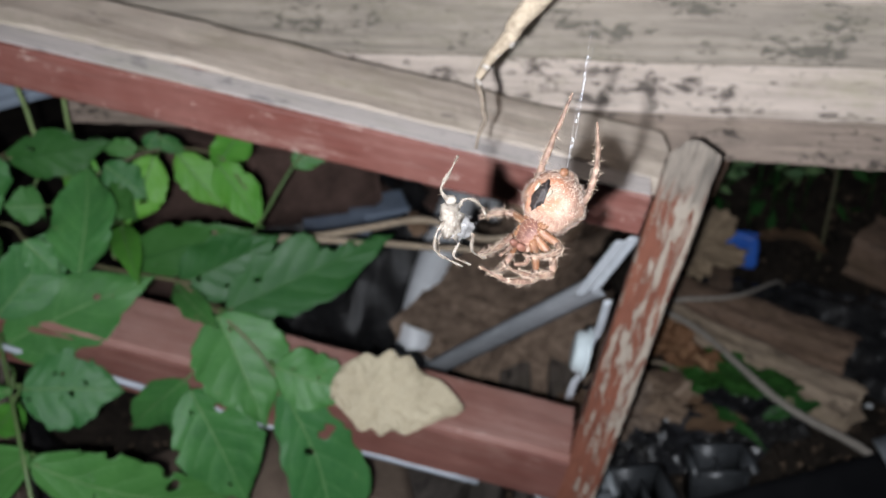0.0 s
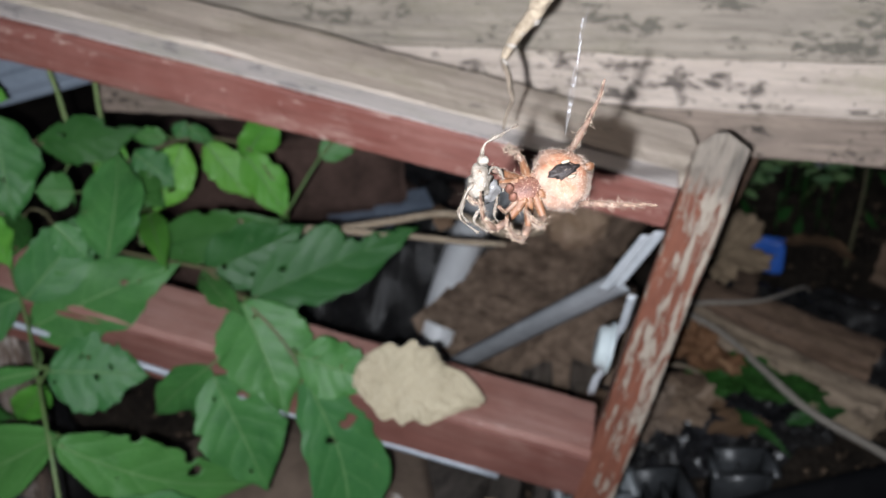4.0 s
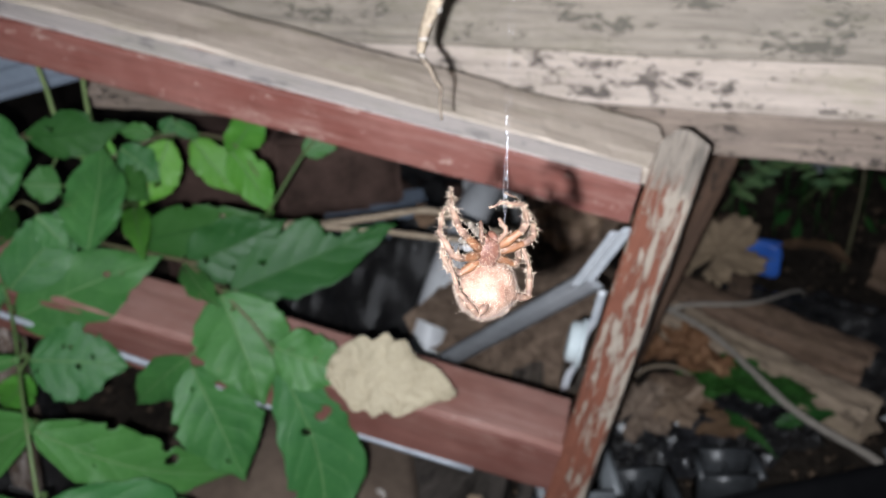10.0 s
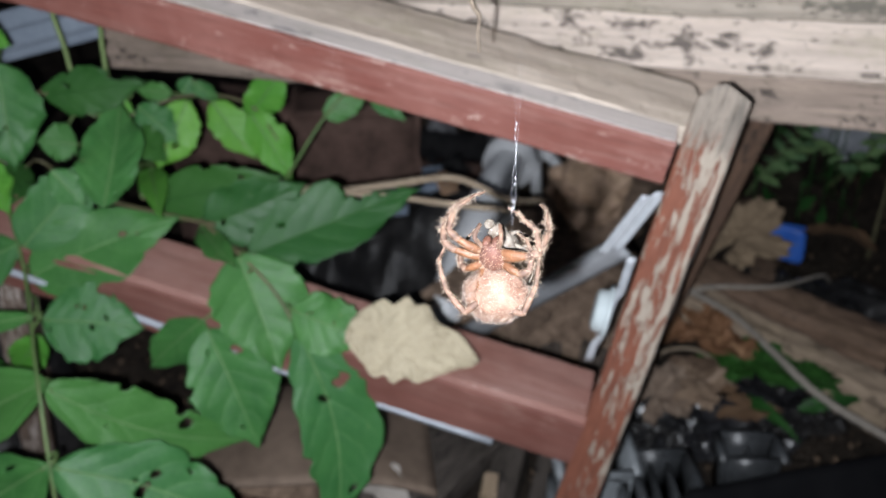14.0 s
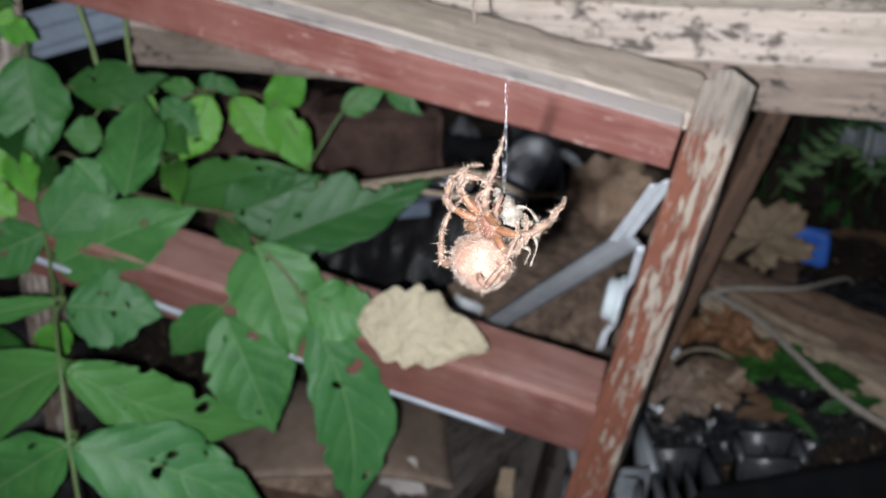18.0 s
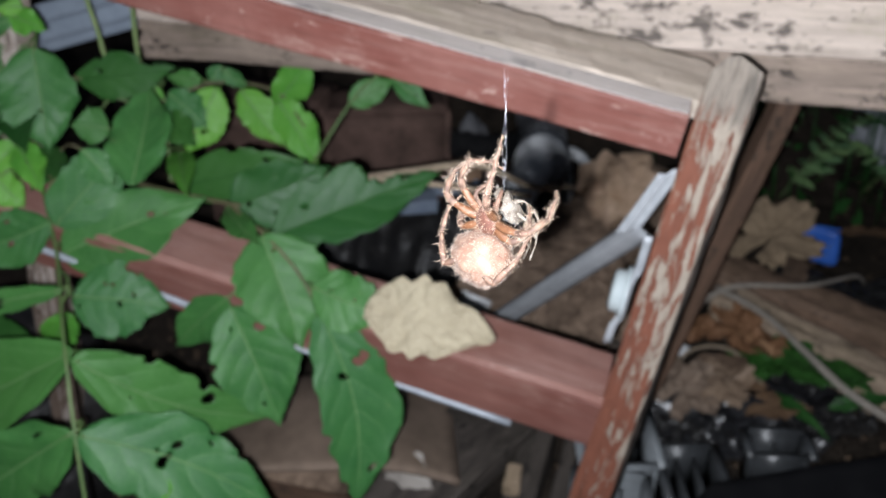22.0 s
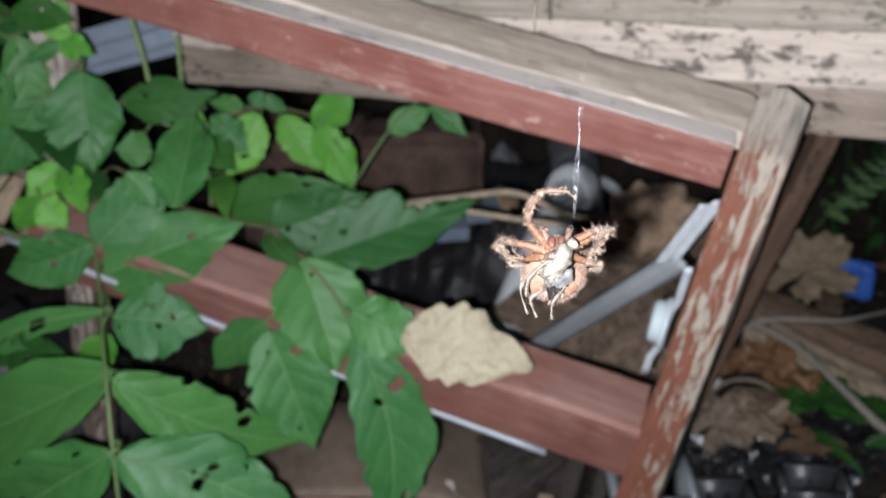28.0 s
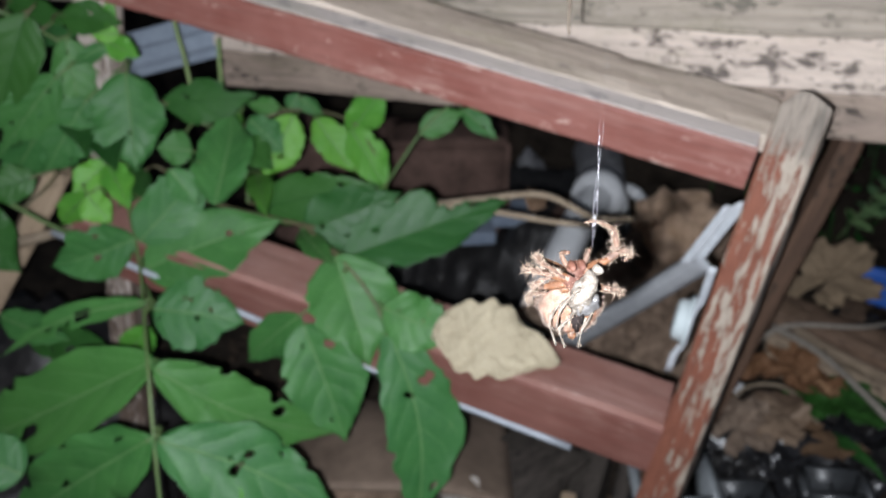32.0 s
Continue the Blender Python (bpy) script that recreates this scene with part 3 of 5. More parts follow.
beam("cap_strip", (0.114, 0.4505, 0.4844), (-0.56, 0.5680, 0.6010), 0.0008, 0.018, M["grey_wood"], frame_thing, seed=5, segs=110, wear=0.0003, bow=0.003, bevel=0.0002,
     label="silver-grey bare top of the rail")
beam("top_board", (0.130, 0.4855, 0.4775), (-0.56, 0.6100, 0.5975), 0.012, 0.055, M["top_wood"], frame_thing, seed=6, segs=110, wear=0.0022, bow=0.003, bevel=0.002,
     ragged=(0.003, 0), label="bleached bare board along the rail")
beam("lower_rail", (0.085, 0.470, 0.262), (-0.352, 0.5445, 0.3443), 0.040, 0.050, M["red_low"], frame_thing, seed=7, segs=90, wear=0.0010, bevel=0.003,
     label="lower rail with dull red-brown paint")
lower = span((0.085, 0.470, 0.262), (-0.352, 0.5445, 0.3443))
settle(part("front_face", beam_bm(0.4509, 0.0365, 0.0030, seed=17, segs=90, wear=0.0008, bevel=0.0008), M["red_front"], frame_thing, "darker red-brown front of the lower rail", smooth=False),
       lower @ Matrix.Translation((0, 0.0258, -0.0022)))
beam("left_post", (-0.398, 0.590, 0.0), (-0.332, 0.595, 0.585), 0.024, 0.03, M["peel_white"], frame_thing, up=(1, 0, 0), seed=8, segs=80, wear=0.0012,
     label="far post with flaking white paint")


def leaf_bm(length, width, seed, curl=0.12, toothed=0.028, holes=2, blunt=0.0, crinkle=0.0, bend=0.0, skew=0.0, ragged=0):
    """An ovate pointed leaf along local x, creased at the midrib, its margin gently wavy and partly eaten; bend: how far the midrib bows sideways;
    skew: how much wider one half is; ragged: large pieces eaten from the margin."""
    r = rng(seed * 13 + 5)
    nu, nv = 84, 44
    bite = []
    for _ in range(holes):
        u, v, q = r.uniform(0.12, 0.85), r.uniform(0.15, 0.85), r.uniform(0.010, 0.034)
        bite += [(u + r.uniform(-1, 1) * q * k, v + r.uniform(-1, 1) * q * 2 * k, q * r.uniform(0.5, 1)) for k in range(3)]
    edge = [(r.uniform(0.2, 0.95), r.choice((0.0, 1.0)), r.uniform(0.015, 0.04)) for _ in range(holes)]
    edge += [(r.uniform(0.55, 0.95), r.choice((0.0, 1.0)), r.uniform(0.07, 0.12)) for _ in range(2 * ragged)]
    ph = r.uniform(0, 6)
    skew = skew + r.uniform(-0.08, 0.08)
    bow = bend + r.uniform(-0.025, 0.025)
    twist = r.uniform(-0.30, 0.30)
    wav = r.uniform(0.5, 1.3)
    fold = r.uniform(0.06, 0.30)
    fat = r.uniform(0.68, 0.84)

    def place(u, v):
        s = v * 2 - 1
        prof = max(0.0, math.sin(math.pi * min(1, u ** fat))) ** (0.62 + 0.55 * u)
        prof = prof + blunt * (0.93 * max(0.0, math.sin(math.pi * min(1, u * 0.96 + 0.03))) ** 0.55 - prof)
        prof = max(prof, 0.02 + 0.02 * (1 - u)) * (1 + toothed * 1.5 * math.sin(u * 27 + ph + (2 if s > 0 else 0) + 2 * math.sin(u * 9 + ph))
                                    + 0.045 * math.sin(u * 15 + ph * 2 + 2 * s)
                                    + 0.07 * noise.noise((u * 4.0, (s > 0) * 9.0, seed)) + 0.10 * noise.noise((u * 17, (s > 0) * 7.0, seed + 2)))
        half = width / 2 * prof * (1 + skew * s)
        y = s * half
        x = u * length + 0.05 * length * (abs(s) ** 1.5) * (1 - u) - 0.05 * length * abs(s) * (1 - u) ** 3
        z = fold * abs(y) - curl * length * (u - 0.35) ** 2 + 0.05 * wav * width * math.sin(u * 10 + ph + s * 2) * s * s
        z += 0.022 * wav * width * math.sin(u * 23 + ph * 3 + s) * abs(s) ** 3
        z += twist * y * u * 0.5 + 0.0026 * width * min(1, abs(s) * 3) * (1 - abs(s) * 0.6) * -math.cos((u - abs(s) * 0.16 - 0.1 * s * s) * 12 * math.pi)
        z += crinkle * (noise.noise((x * 90, y * 90, seed)) + 0.6 * noise.noise((x * 220, y * 220, seed + 3)))
        return (x, y + bow * length * math.sin(math.pi * u), z)

    def eaten(u, v):
        for a, b, q in bite:
            if ((u - a) * length) ** 2 + ((v - b) * width) ** 2 * 0.8 < (q * length) ** 2 * (0.75 + 0.9 * noise.noise((u * 14, v * 9, seed))):
                return True
        for a, b, q in edge:
            if ((u - a) * length) ** 2 + ((v - b) * width * 0.8) ** 2 < (q * length) ** 2 * (0.9 + 1.1 * noise.noise((u * 22, v * 14, seed + 4))):
                return True
        return False

    return sheet_bm(nu, nv, place, 0.0003, eaten)


# ---- junk behind and below the frame ----
def lump(name, label, category, at, size, material, seed, amount=0.3, turn=0.0, sub=4):
    ob = tagged(part(name, blob_bm(size, seed, sub, amount), M[material]), label, category)
    ob.matrix_basis = pose(*at, 0, 0, turn)
    return ob


def loose_board(name, label, a, b, width, thick, material, seed, up=(0, 0, 1), category="board", **more):
    ob = beam(name, a, b, width, thick, M[material], up=up, seed=seed, **more)
    return tagged(ob, label, category)


lump("bark_mound", "crumbling brown heap of bark and earth", "debris", (0.095, 0.94, 0.0), (0.13, 0.15, 0.085), "bark", 21, 0.28, 25)
loose_board("bark_slab", "thick slab of rotten brown bark lying on the heap", (-0.012, 0.775, 0.085), (0.185, 1.055, 0.115), 0.035, 0.115, "bark", 23, category="bark",
            wear=0.010, ragged=(0.05, 0.03), bevel=0.008, segs=60)
lump("husk", "pale brown broken coconut husk on the heap", "husk", (0.124, 0.935, 0.160), (0.043, 0.038, 0.040), "husk", 22, 0.36, 10, 5)

# white plastic pipe with its collar and a ribbed hose, leaning on the heap
pipe = thing("plastic_pipe", "dirty white bent plastic pipe with a ribbed hose", "pipe", (-0.02, 0.84, 0.0))
settle(part("tube", tube_bm([(0.030, 1.06, 0.125), (0.012, 0.99, 0.128), (-0.006, 0.925, 0.115), (-0.022, 0.872, 0.095), (-0.034, 0.82, 0.065), (-0.04, 0.79, 0.0)], (0.022, 0.019), 16, 8), M["white_plastic"], pipe))
settle(part("collar", tube_bm([(0.034, 1.085, 0.122), (0.029, 1.050, 0.126)], 0.034, 20, 2), M["white_plastic"], pipe, "white screw collar"))
settle(part("hose", tube_bm([(0.034, 1.08, 0.122), (0.03, 1.15, 0.125), (0.02, 1.24, 0.10), (0.01, 1.30, 0.03)], 0.030, 18, 14, taper=lambda u: 1 + 0.09 * math.sin(u * 75)), M["rag"], pipe, "grimy ribbed hose"))

# steel bracket on the post, with strip and fixing cap
bracket = thing("steel_bracket", "bent galvanised steel strip fixed behind the post", "bracket", (0.095, 0.49, 0.3))
flat = sheet_bm(20, 10, lambda u, v: (0.114 - 0.021 * u + 0.014 * (v - 0.5), 0.487 + 0.010 * u - 0.004 * v + 0.0012 * math.sin(v * 12), 0.427 - 0.049 * u + 0.008 * (v - 0.5)), 0.0014)
settle(part("plate", flat, M["zinc"], bracket))
edge = sheet_bm(24, 4, lambda u, v: (0.0835 + 0.019 * u + 0.005 * v, 0.482, 0.300 + 0.08 * u + 0.004 * math.sin(u * 14)), 0.0015)
settle(part("flange", edge, M["zinc"], bracket))
cap = bmesh.new()
profile = [(0.0, 0.0), (0.0, 0.017), (0.0014, 0.0172), (0.0022, 0.0155), (0.003, 0.0140), (0.0080, 0.0134), (0.0096, 0.011), (0.0100, 0.006), (0.0099, 0.0)]
rings = []
for h, rad in profile:
    rings.append([cap.verts.new((h, rad * math.cos(2 * math.pi * k / 28), rad * math.sin(2 * math.pi * k / 28))) for k in range(28)])
for ra, rb in zip(rings, rings[1:]):
    for k in range(28):
        cap.faces.new((ra[k], ra[(k + 1) % 28], rb[(k + 1) % 28], rb[k]))
bmesh.ops.remove_doubles(cap, verts=cap.verts, dist=1e-5)
settle(part("fixing_cap", cap, M["knob"], bracket, "milky white plastic cap"), pose(0.0945, 0.476, 0.345, 0, 9, 0) @ pose(0, 0, 0, 0, 0, 172))

strip = thing("metal_strip", "long dull galvanised metal strip", "metal strip", (0.02, 0.63, 0.19))
settle(part("web", sheet_bm(30, 3, lambda u, v: (0.100 - 0.125 * u + 0.010 * v, 0.510 + 0.19 * u + 0.004 * v, 0.374 - 0.25 * u - 0.012 * v), 0.0015), M["zinc"], strip))
settle(part("lip", sheet_bm(30, 2, lambda u, v: (0.100 - 0.125 * u, 0.510 + 0.19 * u + 0.007 * v, 0.374 - 0.25 * u + 0.002 * v), 0.0012), M["zinc"], strip))
loose_board("floor_plank", "dark rough plank lying on the ground", (0.075, 0.74, 0.02), (0.09, 1.0, 0.02), 0.02, 0.035, "dark_plank", 31)
loose_board("floor_plank", "dark rough plank lying on the ground", (0.122, 0.72, 0.022), (0.15, 0.98, 0.022), 0.02, 0.03, "dark_plank", 32)
for k, (x0, x1) in enumerate(((0.012, 0.032), (0.045, 0.068), (0.066, 0.095))):
    loose_board("floor_plank", "dark rough plank lying on the ground", (x0, 0.46, 0.03 + 0.006 * k), (x1 + 0.02, 0.70, 0.03 + 0.006 * k), 0.03, (0.03, 0.016, 0.026)[k], "dark_bark" if k != 2 else "brown_wood", 33 + k)
loose_board("wood_chip", "small pale square wood chip", (0.023, 0.568, 0.058), (0.025, 0.592, 0.058), 0.016, 0.015, "chipwood", 41, category="wood chip", segs=6)
loose_board("curved_plank", "dark curved plank lying under the rail", (-0.095, 0.52, 0.028), (0.01, 0.68, 0.034), 0.03, 0.080, "dark_bark", 37, bow=0.015)
loose_board("short_plank", "brown plank lying on the ground", (-0.25, 0.545, 0.05), (-0.09, 0.515, 0.05), 0.03, 0.04, "brown_wood", 38)
rusty = sheet_bm(26, 18, lambda u, v: (-0.275 + 0.255 * u - 0.03 * v, 0.52 + 0.17 * v + 0.03 * u, 0.075 + 0.030 * math.sin(u * 3.0) - 0.05 * v * v + 0.004 * math.sin(9 * u + 5 * v)), 0.004)
tagged(part("rusty_sheet", rusty, M["clay"]), "curved brown rusty sheet lying on the ground", "metal sheet")
lump("stone", "rough brown stone under the sheet", "stone", (-0.19, 0.60, 0.022), (0.06, 0.06, 0.045), "bark", 46, 0.3, 0, 3)

rod = thing("metal_rod", "thin white-grey metal rod behind the lower rail", "rod", (0.025, 0.465, 0.24))
settle(part("bar", tube_bm([(-0.36, 0.50, 0.360), (-0.211, 0.49, 0.307), (-0.09, 0.475, 0.271), (0.025, 0.462, 0.240)], 0.0024, 10, 6), M["zinc_bright"], rod))

# black plastic sheet on the ground behind
tarp = sheet_bm(60, 50, lambda u, v: (-0.26 + 0.30 * u, 0.76 + 0.40 * v, 0.030 + 0.080 * min(1.0, max(0.0, (v - 0.28) / 0.3)) + 0.03 * noise.noise((u * 4, v * 4, 3)) + 0.014 * noise.noise((u * 13, v * 11, 7)) + 0.005 * noise.noise((u * 33, v * 29, 1))), 0.001)
tagged(part("plastic_sheet", tarp, M["black_sheet"]), "crumpled black plastic sheet on the ground", "plastic sheet")

# bricks and boards stacked under the wall
for k, (x, y, z, rz, mt) in enumerate(((-0.17, 1.02, 0.055, 8, "brick"), (-0.05, 1.06, 0.05, -6, "brick"), (-0.16, 1.03, 0.165, 12, "brick"), (-0.30, 1.0, 0.06, 3, "brick"), (-0.30, 1.02, 0.17, -5, "brick"))):
    bm = box_bm(0.15, 0.09, 0.11, 0.006)
    bmesh.ops.subdivide_edges(bm, edges=bm.edges[:], cuts=3, use_grid_fill=True)
    for v in bm.verts:
        v.co += bumpy(v.co, 0.02, 0.004, k)
    tagged(part("brick", bm, M[mt]), "dusty red-brown brick in a pile", "brick", "bricks under the wall").matrix_basis = pose(x, y, z, 0, 0, rz)
for k, (x, y) in enumerate(((-0.135, 0.95), (-0.09, 1.0))):
    loose_board("blue_lath", "faded blue-grey slat on the bricks", (x - 0.03, y, 0.12), (x + 0.04, y + 0.02, 0.118), 0.016, 0.05, "faded_blue", 50 + k, category="slat")

# white rags and cup behind the heap
lump("plastic_bottle", "crushed translucent plastic bottle", "bottle", (-0.07, 1.2, 0.055), (0.03, 0.03, 0.06), "rag", 56, 0.3)
clip = thing("plastic_clip", "white broken plastic clip", "clip", (0.08, 1.10, 0.02))
settle(part("arm", tube_bm([(0.07, 1.12, 0.03), (0.065, 1.13, 0.10), (0.085, 1.11, 0.105)], 0.008, 8, 4), M["white_plastic"], clip))
settle(part("fork", tube_bm([(0.085, 1.11, 0.105), (0.10, 1.09, 0.09), (0.095, 1.08, 0.07)], 0.007, 8, 4), M["white_plastic"], clip))
lump("earth_bank", "dark bank of earth and litter under the wall", "earth", (0.05, 1.32, 0.0), (0.50, 0.14, 0.16), "soil", 57, 0.35, 0, 5)

# bare twigs across the opening
tw = thing("bare_twig", "thin bare brown twig caught behind the leaves", "twig", (-0.06, 0.62, 0.34))
settle(part("branch", tube_bm([(-0.20, 0.625, 0.345), (-0.123, 0.62, 0.337), (-0.061, 0.62, 0.346), (-0.012, 0.62, 0.354), (0.028, 0.62, 0.337), (0.06, 0.63, 0.332)], (0.0032, 0.0024), 8, 6, 0.3), M["stick"], tw))
settle(part("branch", tube_bm([(-0.12, 0.60, 0.352), (-0.041, 0.60, 0.346), (-0.005, 0.60, 0.342), (0.03, 0.60, 0.340)], (0.0028, 0.002), 8, 6, 0.3), M["stick"], tw))
tl = thing("dry_stick", "pale dry stick poking out beside the plant", "stick", (-0.45, 0.56, 0.30))
settle(part("wood", tube_bm([(-0.62, 0.56, 0.255), (-0.457, 0.56, 0.303), (-0.40, 0.56, 0.322), (-0.345, 0.565, 0.338)], (0.0055, 0.0035), 8, 6, 0.3), M["stick"], tl))

# corrugated sheet by the far post
tin = sheet_bm(40, 10, lambda u, v: (-0.405 + 0.115 * u, 0.690 + 0.01 * v - 0.01 * u, 0.398 + 0.035 * u + 0.036 * v + 0.004 * math.sin(v * 15)), 0.001)
tagged(part("zinc_sheet", tin, M["zinc_blue"]), "bent grey galvanised sheet behind the plant", "metal sheet")
lump("black_bag", "shiny black plastic bag on the ground", "plastic bag", (-0.50, 0.62, 0.06), (0.13, 0.11, 0.13), "black_sheet", 61, 0.35)
loose_board("lean_slat", "pale brown slat leaning against the far post", (-0.56, 0.52, 0.12), (-0.41, 0.60, 0.36), 0.02, 0.02, "chipwood", 62)

# ---- ground beside the post ----
def split_log(a, b, width, height, material, seed, label):
    ob = beam("split_log", a, b, height, width, M[material], seed=seed, segs=50, wear=0.004, ragged=(0.01, 0.025), bevel=0.008)
    return tagged(ob, label, "log", "split logs")


split_log((0.250, 0.940, 0.040), (0.452, 0.805, 0.040), 0.046, 0.055, "log", 71, "split brown log lying on the ground")
split_log((0.242, 0.892, 0.036), (0.432, 0.728, 0.036), 0.044, 0.05, "log_pale", 72, "split pale brown log with a broken end")
split_log((0.545, 1.04, 0.04), (0.74, 0.84, 0.04), 0.08, 0.06, "log", 73, "split brown log lying on the ground")

film = sheet_bm(50, 40, lambda u, v: (0.32 + 0.26 * u, 0.80 + 0.20 * v - 0.06 * u, 0.022 + 0.024 * noise.noise((u * 5, v * 5, 13)) + 0.012 * noise.noise((u * 15, v * 13, 17)) + 0.02 * math.sin(v * 3)), 0.001)
tagged(part("plastic_sheet", film, M["black_sheet"]), "crumpled black plastic sheet behind the logs", "plastic sheet")

st = thing("curved_stick", "long thin grey stick over the logs", "stick", (0.3, 0.8, 0.05))
settle(part("wood", tube_bm([(0.235, 0.872, 0.075), (0.284, 0.812, 0.078), (0.343, 0.712, 0.07), (0.415, 0.665, 0.05), (0.45, 0.65, 0.01)], (0.0035, 0.0045), 8, 8, 0.3), M["stick_grey"], st))
st = thing("curved_stick", "thin curved grey root over the logs", "stick", (0.3, 0.87, 0.05))
settle(part("wood", tube_bm([(0.21, 0.86, 0.05), (0.249, 0.867, 0.08), (0.329, 0.870, 0.085), (0.401, 0.931, 0.06), (0.43, 0.97, 0.02)], (0.003, 0.002), 8, 8, 0.3), M["stick_grey"], st))
st = thing("curved_stick", "thin brown stalk over dead leaves", "stick", (0.2, 0.80, 0.03))
settle(part("wood", tube_bm([(0.175, 0.775, 0.03), (0.21, 0.80, 0.045), (0.25, 0.795, 0.045), (0.285, 0.755, 0.02)], (0.002, 0.0016), 8, 8, 0.3), M["stick"], st))

tub = thing("blue_tub", "broken piece of a blue plastic tub", "plastic tub", (0.39, 1.045, 0.0))
settle(part("side", sheet_bm(16, 8, lambda u, v: (0.354 + 0.060 * u, 1.045 - 0.006 * u + 0.012 * v + 0.006 * math.sin(u * 5), 0.004 + 0.044 * v), 0.003, lambda u, v: u < 0.35 and v < 0.75 - 1.2 * u), M["blue"], tub))
settle(part("rim", tube_bm([(0.354, 1.057, 0.048), (0.385, 1.055, 0.050), (0.414, 1.051, 0.048)], 0.002, 8, 6), M["blue"], tub))
for k in range(2):
    settle(part("rib", tube_bm([(0.372, 1.044, 0.016 + 0.014 * k), (0.404, 1.040, 0.016 + 0.014 * k)], 0.0009, 6, 2), M["faded_blue"], tub, "pale raised line"))


def tray(at, turn, x, y, z, material, label, bars=0):
    """An open plastic tray: floor, four walls, a rim."""
    ob = thing("plastic_tray", label, "tray", pose(*at, 0, 0, turn))
    w = 0.003

    def slab(name, px, py, pz, sx, sy, sz):
        o = part(name, box_bm(sx, sy, sz, 0.0012), M[material], ob)
        o.matrix_basis = Matrix.Translation((px, py, pz))
    slab("floor_plate", 0, 0, w / 2, x, y, w)
    for s in (-1, 1):
        slab("side_wall", s * (x / 2 - w / 2), 0, z / 2, w, y, z)
        slab("side_wall", 0, s * (y / 2 - w / 2), z / 2, x - 2 * w, w, z)
        slab("rim", s * (x / 2 + 0.002), 0, z, 0.009, y + 0.008, 0.004)
        slab("rim", 0, s * (y / 2 + 0.002), z + 0.0005, x, 0.009, 0.004)
    for k in range(bars):
        slab("divider", -x / 2 + x * (k + 1) / (bars + 1), 0, z * 0.45, w, y - 2 * w, z * 0.8)
    return ob


tray((0.115, 0.620, 0.004), 8, 0.064, 0.068, 0.075, "grey_crate", "grey plastic tray on the ground beside the post", 1)
tray((0.108, 0.548, 0.004), -4, 0.058, 0.068, 0.068, "grey_crate", "grey plastic tray on the ground beside the post", 2)
tray((0.185, 0.606, 0.004), 8, 0.050, 0.066, 0.05, "dark_crate", "dark grey plastic tray with litter inside", 2)
tray((0.266, 0.648, 0.004), 2, 0.052, 0.030, 0.055, "dark_crate", "dark grey plastic box on the ground", 1)
cover = sheet_bm(40, 24, lambda u, v: (0.165 + 0.50 * u, 0.40 + (0.168 + 0.175 * u) * v, 0.004 + 0.096 * min(1.0, (1.0 - v) * 9, v * 9) ** 0.6 * min(1.0, u * 14 + 0.3) ** 0.5 + 0.003 * noise.noise((u * 9, v * 6, 4))), 0.002)
cover = tagged(part("black_cover", cover, M["black_matt"]), "large smooth black plastic cover on the ground", "plastic cover")
settle(part("end_cap", sheet_bm(10, 12, lambda u, v: (0.392 + 0.035 * u + 0.004 * math.sin(v * 3), 0.432 + 0.196 * v + 0.012 * u, 0.1065 + 0.001 * math.sin(v * 9)), 0.002), M["grey_crate"], cover, "scuffed grey end of the cover"))

film = sheet_bm(110, 70, lambda u, v: (0.135 + 0.25 * u, 0.668 + 0.10 * v + 0.05 * u, 0.016 + 0.012 * noise.noise((u * 6, v * 5, 23)) + 0.009 * abs(noise.noise((u * 19, v * 11, 27))) + 0.007 * abs(noise.noise((u * 47, v * 23, 5)))), 0.001)
tagged(part("plastic_sheet", film, M["black_sheet"]), "torn black plastic sheet under dead leaves", "plastic sheet")

# scraps of black film
r = rng(5)
for k in range(16):
    sx, sy, ph = r.uniform(0.02, 0.05), r.uniform(0.015, 0.04), r.uniform(0, 9)
    bm = sheet_bm(12, 10, lambda u, v: ((u - 0.5) * sx * 2, (v - 0.5) * sy * 2, 0.016 * noise.noise((u * 3.1 + ph, v * 3.3, ph)) + 0.006 * noise.noise((u * 9, v * 9 + ph, 2))), 0.0006)
    ob = tagged(part("film_scrap", bm, M["black_plastic"]), "torn scrap of shiny black film", "plastic scrap", "black film scraps")
    ob.matrix_basis = pose(r.uniform(0.17, 0.34), r.uniform(0.69, 0.78), r.uniform(0.008, 0.03), r.uniform(-25, 25), r.uniform(-25, 25), r.uniform(0, 360))


def lobed_bm(size, seed, lobes=5, stretch=1.0, crinkle=0.006):
    """A dead lobed leaf, toothed and crumpled, its stalk end at the origin."""
    q = rng(seed)
    ph = q.uniform(0, 6)

    def place(u, v):
        a = (v - 0.5) * 2 * math.pi * 0.93
        lobe = abs(math.cos(a * lobes / 2)) ** 0.8
        rad = size * (0.56 + 0.44 * lobe) * (1 - 0.35 * abs(v - 0.5) * 2) * (1 + 0.05 * math.sin(a * 23 + ph) + 0.12 * noise.noise((v * 9, seed, 0)))
        x, y = u * rad * math.cos(a) * stretch + size * 0.35, u * rad * math.sin(a)
        z = crinkle * (noise.noise((x * 40, y * 40, seed)) * 2 + noise.noise((x * 110, y * 110, seed + 3))) + 0.12 * u * u * size * math.sin(a * 2 + ph)
        return (x, y, z)
    return sheet_bm(26, 110, place, 0.0004)


def lobed(at, size, kind, seed, turn, label, **more):
    ob = tagged(part("fallen_leaf", lobed_bm(size, seed, **more), M[kind]), label, "dead leaf", "fallen leaves")
    ob.matrix_basis = pose(*at, 8, -14, turn)
    return ob


